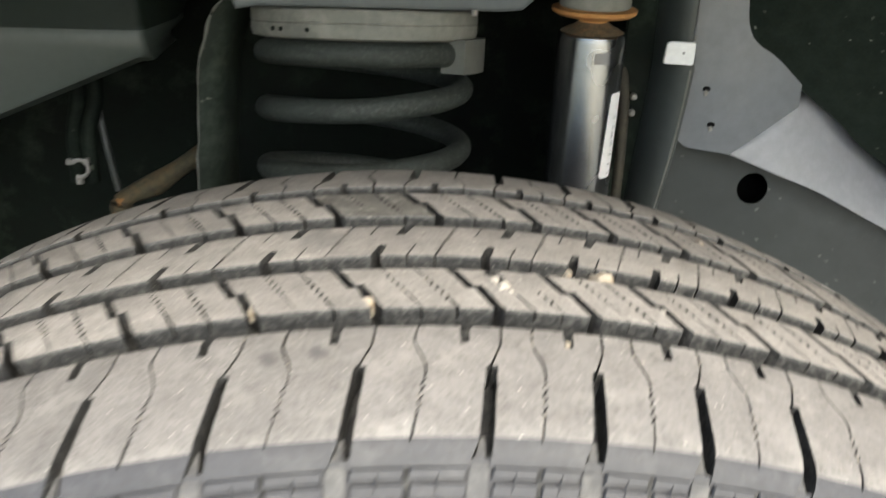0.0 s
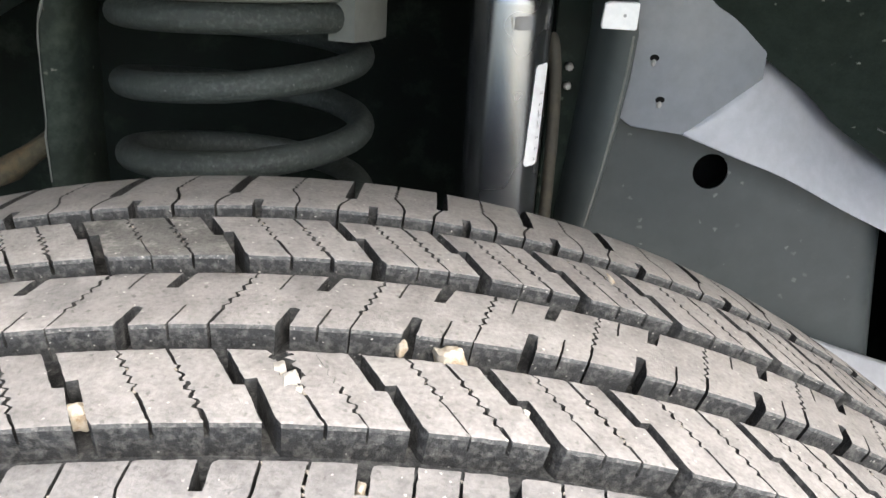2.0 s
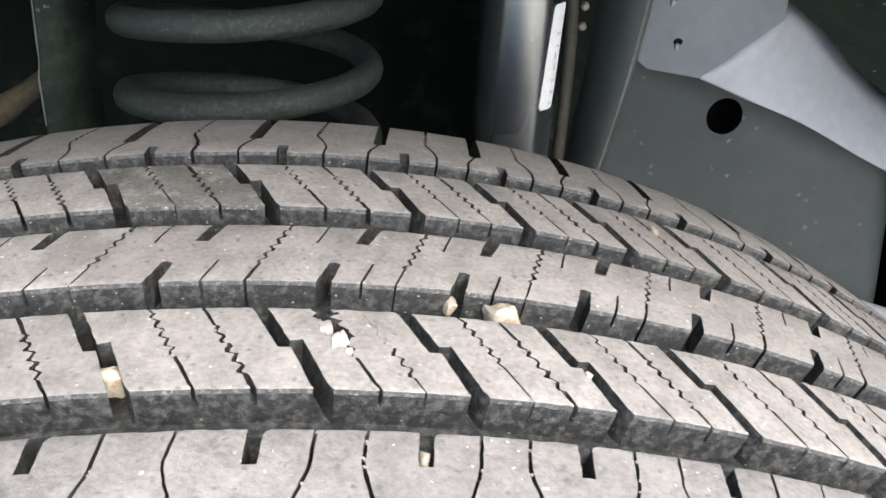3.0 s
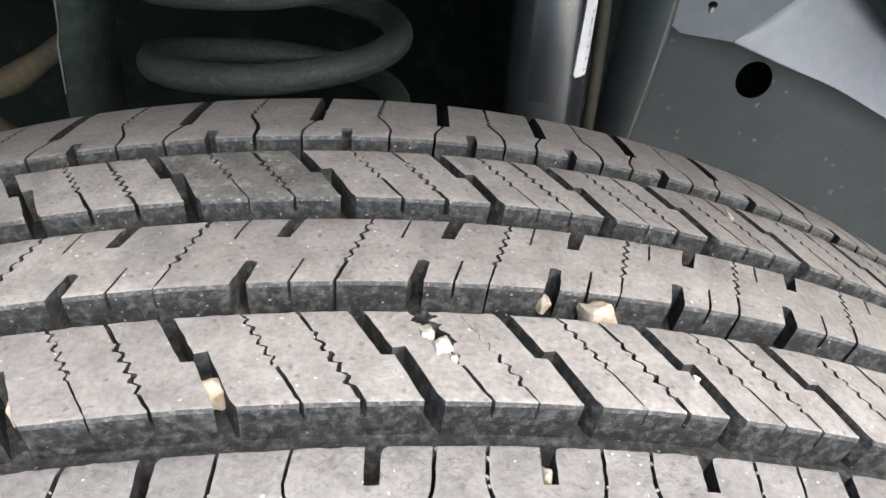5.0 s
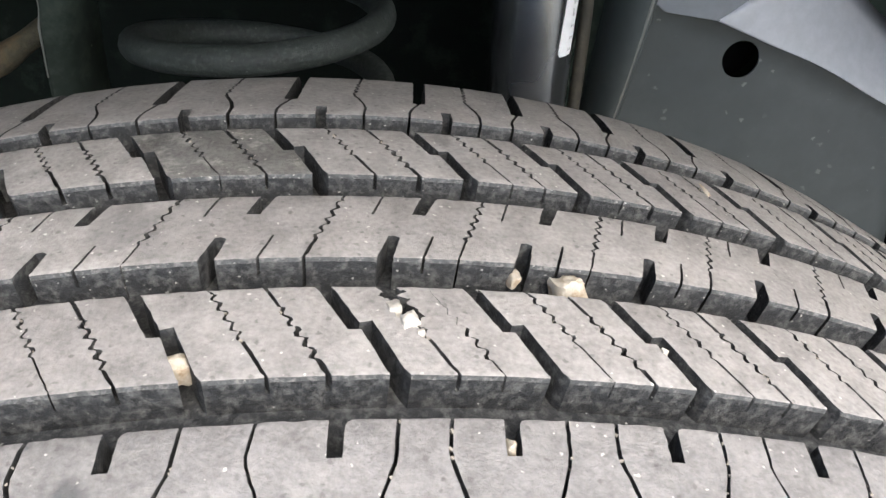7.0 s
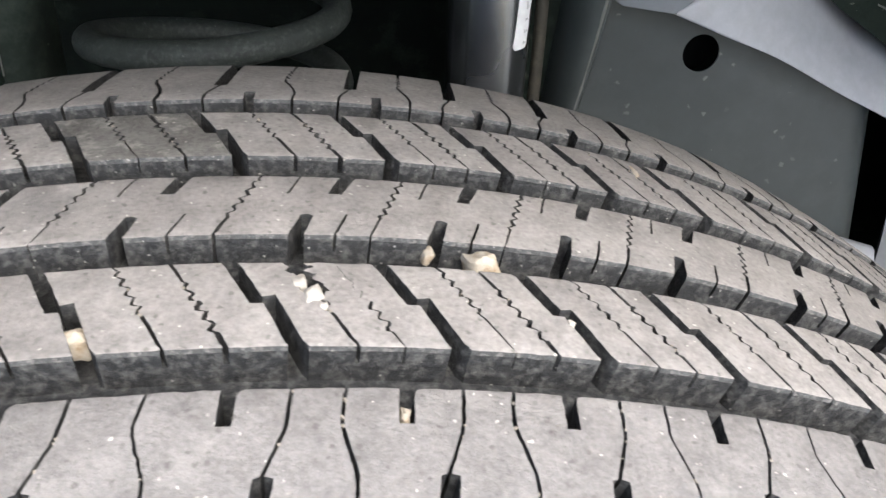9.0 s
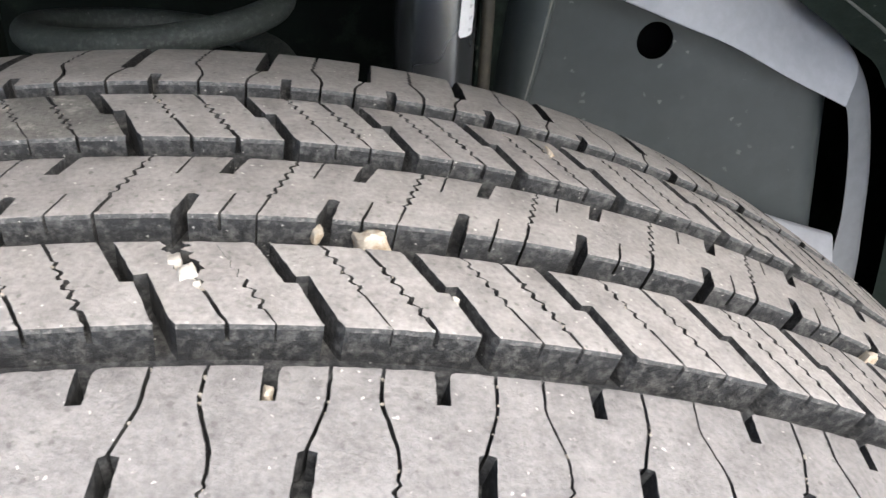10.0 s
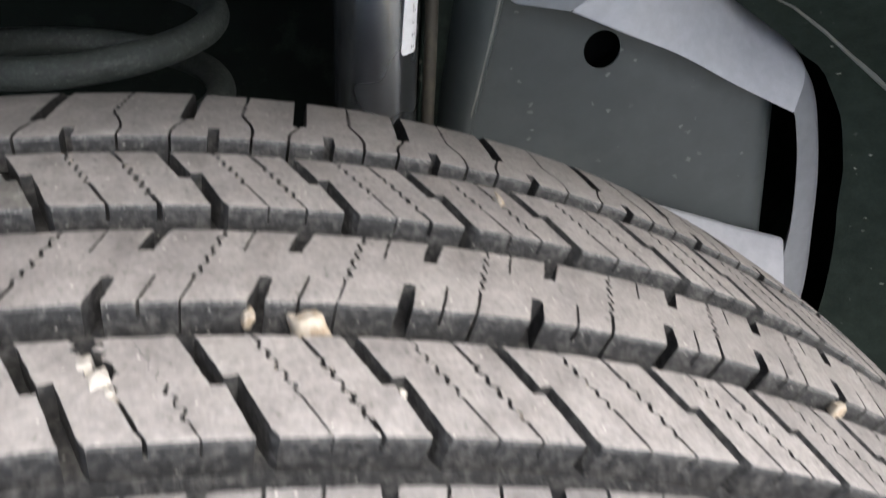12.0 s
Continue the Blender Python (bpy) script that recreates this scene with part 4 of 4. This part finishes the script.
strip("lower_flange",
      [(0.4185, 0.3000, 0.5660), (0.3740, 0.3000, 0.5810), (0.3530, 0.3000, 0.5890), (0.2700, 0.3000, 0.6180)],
      [(0.4100, 0.2720, 0.5420), (0.3740, 0.2720, 0.5520), (0.3530, 0.2720, 0.5590), (0.2700, 0.2720, 0.5850)], "pale lit lower flange", M_GREY, 0.004)

# ---- felt liner of the wheel arch ----
arch = [(0.2180, 1.02), (0.2240, 0.930), (0.2290, 0.846), (0.2340, 0.822), (0.2420, 0.812), (0.2530, 0.805), (0.2780, 0.786), (0.3160, 0.757), (0.3480, 0.732), (0.3860, 0.709), (0.4110, 0.691), (0.4320, 0.661), (0.4480, 0.618), (0.4600, 0.570), (0.4700, 0.510), (0.4740, 0.40), (0.476, 0.12)]
arch = [(q.x, q.y) for q in smooth_line([(x, z, 0) for x, z in arch], 3)]
bm = bmesh.new()
cols = []
for j in range(15):
    u = j / 14
    y = 0.302 - 0.012 * min(1, u * 8) - 0.19 * u
    spread_ = 0.010 * min(1, u * 8) + 0.30 * u
    col = []
    for k, (x, z) in enumerate(arch):
        d = Vector((x - 0.10, 0, z - 0.45)).normalized()
        w = 0.0022 * noise.noise(Vector((x * 30, y * 30, z * 30)))
        col.append(bm.verts.new((x + d.x * (spread_ + w), y, z + d.z * (spread_ + w))))
    cols.append(col)
for A, B in zip(cols, cols[1:]):
    for k in range(len(A) - 1):
        bm.faces.new((A[k], A[k + 1], B[k + 1], B[k]))
liner = thing("wheel_arch_liner", "", "")
part("felt_sheet", bm, M_LINER, liner, angle=60)
# unseen plain front half, added ahead of the tyre to keep light off the spring
ahead = [(-0.32, 1.02), (-0.325, 0.88), (-0.34, 0.80), (-0.37, 0.74), (-0.41, 0.68), (-0.44, 0.60), (-0.462, 0.50), (-0.470, 0.36), (-0.472, 0.14)]
bm = bmesh.new()
cols = []
for j in range(9):
    u = j / 8
    col = []
    for x, z in ahead:
        d = Vector((x + 0.10, 0, z - 0.45)).normalized()
        col.append(bm.verts.new((x + d.x * 0.24 * u, 0.300 - 0.19 * u, z + d.z * 0.10 * u)))
    cols.append(col)
for A, B in zip(cols, cols[1:]):
    for k in range(len(A) - 1):
        bm.faces.new((A[k], A[k + 1], B[k + 1], B[k]))
part("front_sheet", bm, M_LINER, liner, angle=60)
# Paler tube along the fold: the light caught by the edge is its colour.
part("edge_fold", tube_bm([(0.345, 0.2800, 0.7500), (0.3550, 0.2740, 0.7465), (0.3766, 0.2700, 0.7331), (0.3969, 0.2680, 0.7189), (0.4123, 0.2617, 0.7081), (0.4300, 0.2500, 0.6940), (0.455, 0.23, 0.675)], lambda s: 0.0005 + 0.0009 * max(0.0, noise.noise(Vector((s * 9, 0.4, 0)))) + 0.0006 * math.sin(3 * s), 8), M_STOP, liner, "thin pale line along the lit folded edge")
tagged(liner, "black felt wheel arch liner curving round the tyre", "arch liner")

# ---- chassis above and beside the spring ----
beam = thing("chassis_beam", "grey dusty chassis beam above the coil spring", "chassis beam")
part("web", slab_bm([(-0.0920, 0.8405), (-0.080, 0.8425), (0.058, 0.8428), (0.070, 0.8440), (0.082, 0.8550), (0.095, 0.99), (-0.100, 0.99), (-0.0960, 0.850)], 0.2300, 0.330, 0.003, 3), M_BEAM, beam)
part("lip_bolt", turned_bm([(0.0012, 0.8405), (0.0019, 0.8412), (0.0019, 0.8440)], 0.0420, 0.2290, 10), M_ZINC, beam, "small bright bolt")
tower_line = [(-0.0985, 0.8465), (-0.1030, 0.8420), (-0.1130, 0.8325), (-0.1185, 0.8235), (-0.1220, 0.8110), (-0.1265, 0.7980), (-0.1285, 0.7800), (-0.1305, 0.7450), (-0.1330, 0.7080), (-0.134, 0.47)]
tower = thing("spring_tower", "dark grey steel spring tower with a worn pale edge", "spring tower")
bm = bmesh.new()
rows = []
tower_line = [(q.x, q.y) for q in smooth_line([(x, z, 0) for x, z in tower_line], 3)]
for x, z in [(-0.098, 0.99)] + tower_line:
    rows.append([bm.verts.new(p) for p in ((x, 0.2935, z), (x + 0.0006, 0.2908, z), (x + 0.0022, 0.2900, z), (x + 0.009, 0.2910, z), (x + 0.015, 0.2950, z), (x + 0.0195, 0.3040, z), (x + 0.022, 0.3300, z), (x, 0.3400, z))])
for A, B in zip(rows, rows[1:]):
    for k in range(8):
        bm.faces.new((A[k], A[(k + 1) % 8], B[(k + 1) % 8], B[k]))
bm.faces.new(rows[0])
bm.faces.new(rows[-1][::-1])
part("web", bm, M_TOWER, tower)
part("worn_edge", tube_bm([(x + 0.0008, 0.2906, z) for x, z in tower_line[3:25]], lambda s: 0.0004 + 0.0008 * max(0, math.sin(3.1 * min(1, s * 1.6))) + 0.00025 * math.sin(41 * s), 8), M_STOP, tower, "worn pale edge")

tank = thing("plastic_tank", "smooth grey plastic tank corner beside the spring", "tank")


def tank_row(z, corner, back_x, lean=0.0, end_z=0.0):
    """One level of the tank: the long front, the rounded corner and the turned end, which rises by end_z."""
    r = 0.007
    pts = [(-0.42, 0.300 + lean, z), (corner - r, 0.300 + lean, z + end_z)]
    for k in range(1, 5):
        a = radians(18 * k)
        pts.append((corner - r + r * math.sin(a), 0.300 + lean + r * (1 - math.cos(a)), z + end_z))
    return pts + [(back_x, 0.345, z + end_z), (back_x, 0.372, z + end_z)]


def skin(rows):
    bm = bmesh.new()
    grid = [[bm.verts.new(p) for p in ln] for ln in rows]
    for A, B in zip(grid, grid[1:]):
        for k in range(len(A) - 1):
            bm.faces.new((A[k], A[k + 1], B[k + 1], B[k]))
    return bm


# a darker upper step, then a paler band whose lower edge climbs towards the corner
crease = tank_row(0.8140, -0.1600, -0.1500)
low = [(x, y, 0.7970 + 0.425 * min(0.0, x + 0.1660)) for x, y, _ in tank_row(0.797, -0.1585, -0.1592)]
under = [(x, y + 0.010, z - 0.0045) for x, y, z in low]
inner_edge = [(x, 0.385, z - 0.005) for x, _, z in low]
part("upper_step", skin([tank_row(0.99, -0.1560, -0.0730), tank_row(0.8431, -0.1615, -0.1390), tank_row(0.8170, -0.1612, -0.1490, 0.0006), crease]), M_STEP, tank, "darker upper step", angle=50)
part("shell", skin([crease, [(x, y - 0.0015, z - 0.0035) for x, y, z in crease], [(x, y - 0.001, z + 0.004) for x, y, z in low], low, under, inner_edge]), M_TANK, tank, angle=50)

hoses = thing("breather_hoses", "two dark dusty rubber hoses hanging beside the axle", "hoses")
for x0, x1 in ((-0.2470, -0.2520), (-0.2330, -0.2405)):
    part("hose", tube_bm(smooth_line([(x0, 0.425, 0.84), (x0, 0.422, 0.780), (x0 + 0.001, 0.418, 0.740), (x1, 0.415, 0.710), (x1 - 0.001, 0.415, 0.670)]), 0.0062, 12), M_BLACK, hoses)
part("hose", tube_bm(smooth_line([(-0.238, 0.428, 0.77), (-0.233, 0.424, 0.722), (-0.228, 0.420, 0.690), (-0.224, 0.420, 0.660)]), 0.0028, 10), M_POST, hoses)
clip = thing("hose_clip", "bright bent metal hose clip ring on the hanging hose", "hose clip")
ring = [(-0.2480 + 0.0066 * math.cos(a), 0.4060, 0.6835 + 0.0072 * math.sin(a)) for a in [radians(140 - 13 * k) for k in range(21)]]
part("ring", tube_bm(ring, 0.0017, 8), M_ZINC, clip)
for x, z in ((-0.2552, 0.6890), (-0.2420, 0.6895)):
    part("lug", box_bm(x - 0.0022, x + 0.0022, 0.4035, 0.4085, z - 0.0020, z + 0.0026, 0.0006, 1), M_ZINC, clip)
part("screw", turned_bm([(0.001, 0.6705), (0.0032, 0.6710), (0.0032, 0.6750), (0.002, 0.6760)], -0.2490, 0.4060, 8), M_ZINC, clip, "bright screw end")

arm = finish("suspension_arm", tube_bm(smooth_line([(-0.122, 0.348, 0.7260), (-0.146, 0.336, 0.7150), (-0.170, 0.334, 0.6990), (-0.1930, 0.331, 0.6880), (-0.1955, 0.331, 0.6760), (-0.180, 0.331, 0.660), (-0.150, 0.334, 0.60)]), lambda s: 0.0074 + 0.0010 * math.sin(23 * s), 14), M_BROWN)
part("rusty_tip", tube_bm([(-0.1890, 0.3280, 0.6915), (-0.1965, 0.3265, 0.6870), (-0.1985, 0.3265, 0.6800), (-0.1950, 0.3270, 0.6730), (-0.1880, 0.3280, 0.6660)], lambda s: 0.0018 + 0.0020 * math.sin(3.14 * s), 10), M_TIP, arm, "bright rust patch at the joint")
tagged(arm, "brown rusty suspension arm end behind the tyre", "suspension arm")

# ---- plain car body, mostly unseen, added to keep light out of the arch above, behind and at both ends ----
shell = thing("car_body", "dark plain body of the car, mostly unseen, shading the wheel arch", "car body", kind="structure")
part("inner_wall", box_bm(-0.745, 0.745, 0.560, 0.575, 0.15, 1.09), M_BLACK, shell)
# Added out of sight to stop light bouncing up from the ground.
part("under_tray", box_bm(-0.735, 0.735, 0.150, 0.565, 0.300, 0.312), M_BLACK, shell)
part("arch_roof", box_bm(-0.75, 0.75, -0.105, 0.580, 1.08, 1.10), M_BLACK, shell)
part("front_wall", box_bm(-0.75, -0.73, -0.105, 0.565, 0.15, 1.09), M_BLACK, shell)
part("rear_wall", box_bm(0.73, 0.75, -0.105, 0.565, 0.15, 1.09), M_BLACK, shell)
# unseen outer panel; its wheel opening and folded lip are sized to shape the light
ARCH = 0.586
SPAN = 0.66            # a squarish opening, wider than it is high
opening = []
for k in range(25):
    a = radians(180 - 7.5 * k)
    opening.append((SPAN * math.copysign(abs(math.cos(a)) ** 0.75, math.cos(a)), HUB + ARCH * max(math.sin(a), 0.0) ** 0.6))
part("outer_panel", slab_bm([(-2.2, 0.36), (-SPAN, 0.36)] + opening + [(SPAN, 0.36), (2.2, 0.36), (2.2, 1.45), (-2.2, 1.45)], -0.118, -0.092, 0.004, 2), M_BODY, shell, "unseen dark outer panel that shades the arch")
part("arch_lip", tube_bm([(x, -0.100, z) for x, z in opening], 0.008, 10), M_BODY, shell, "unseen rolled lip of the wheel opening")
axle = finish("rear_axle", tube_bm([(0.0, 0.100, HUB), (0.0, 0.25, HUB), (0.0, 0.60, HUB)], 0.045, 24), M_BLACK)
tagged(axle, "black rear axle tube behind the wheel", "axle")
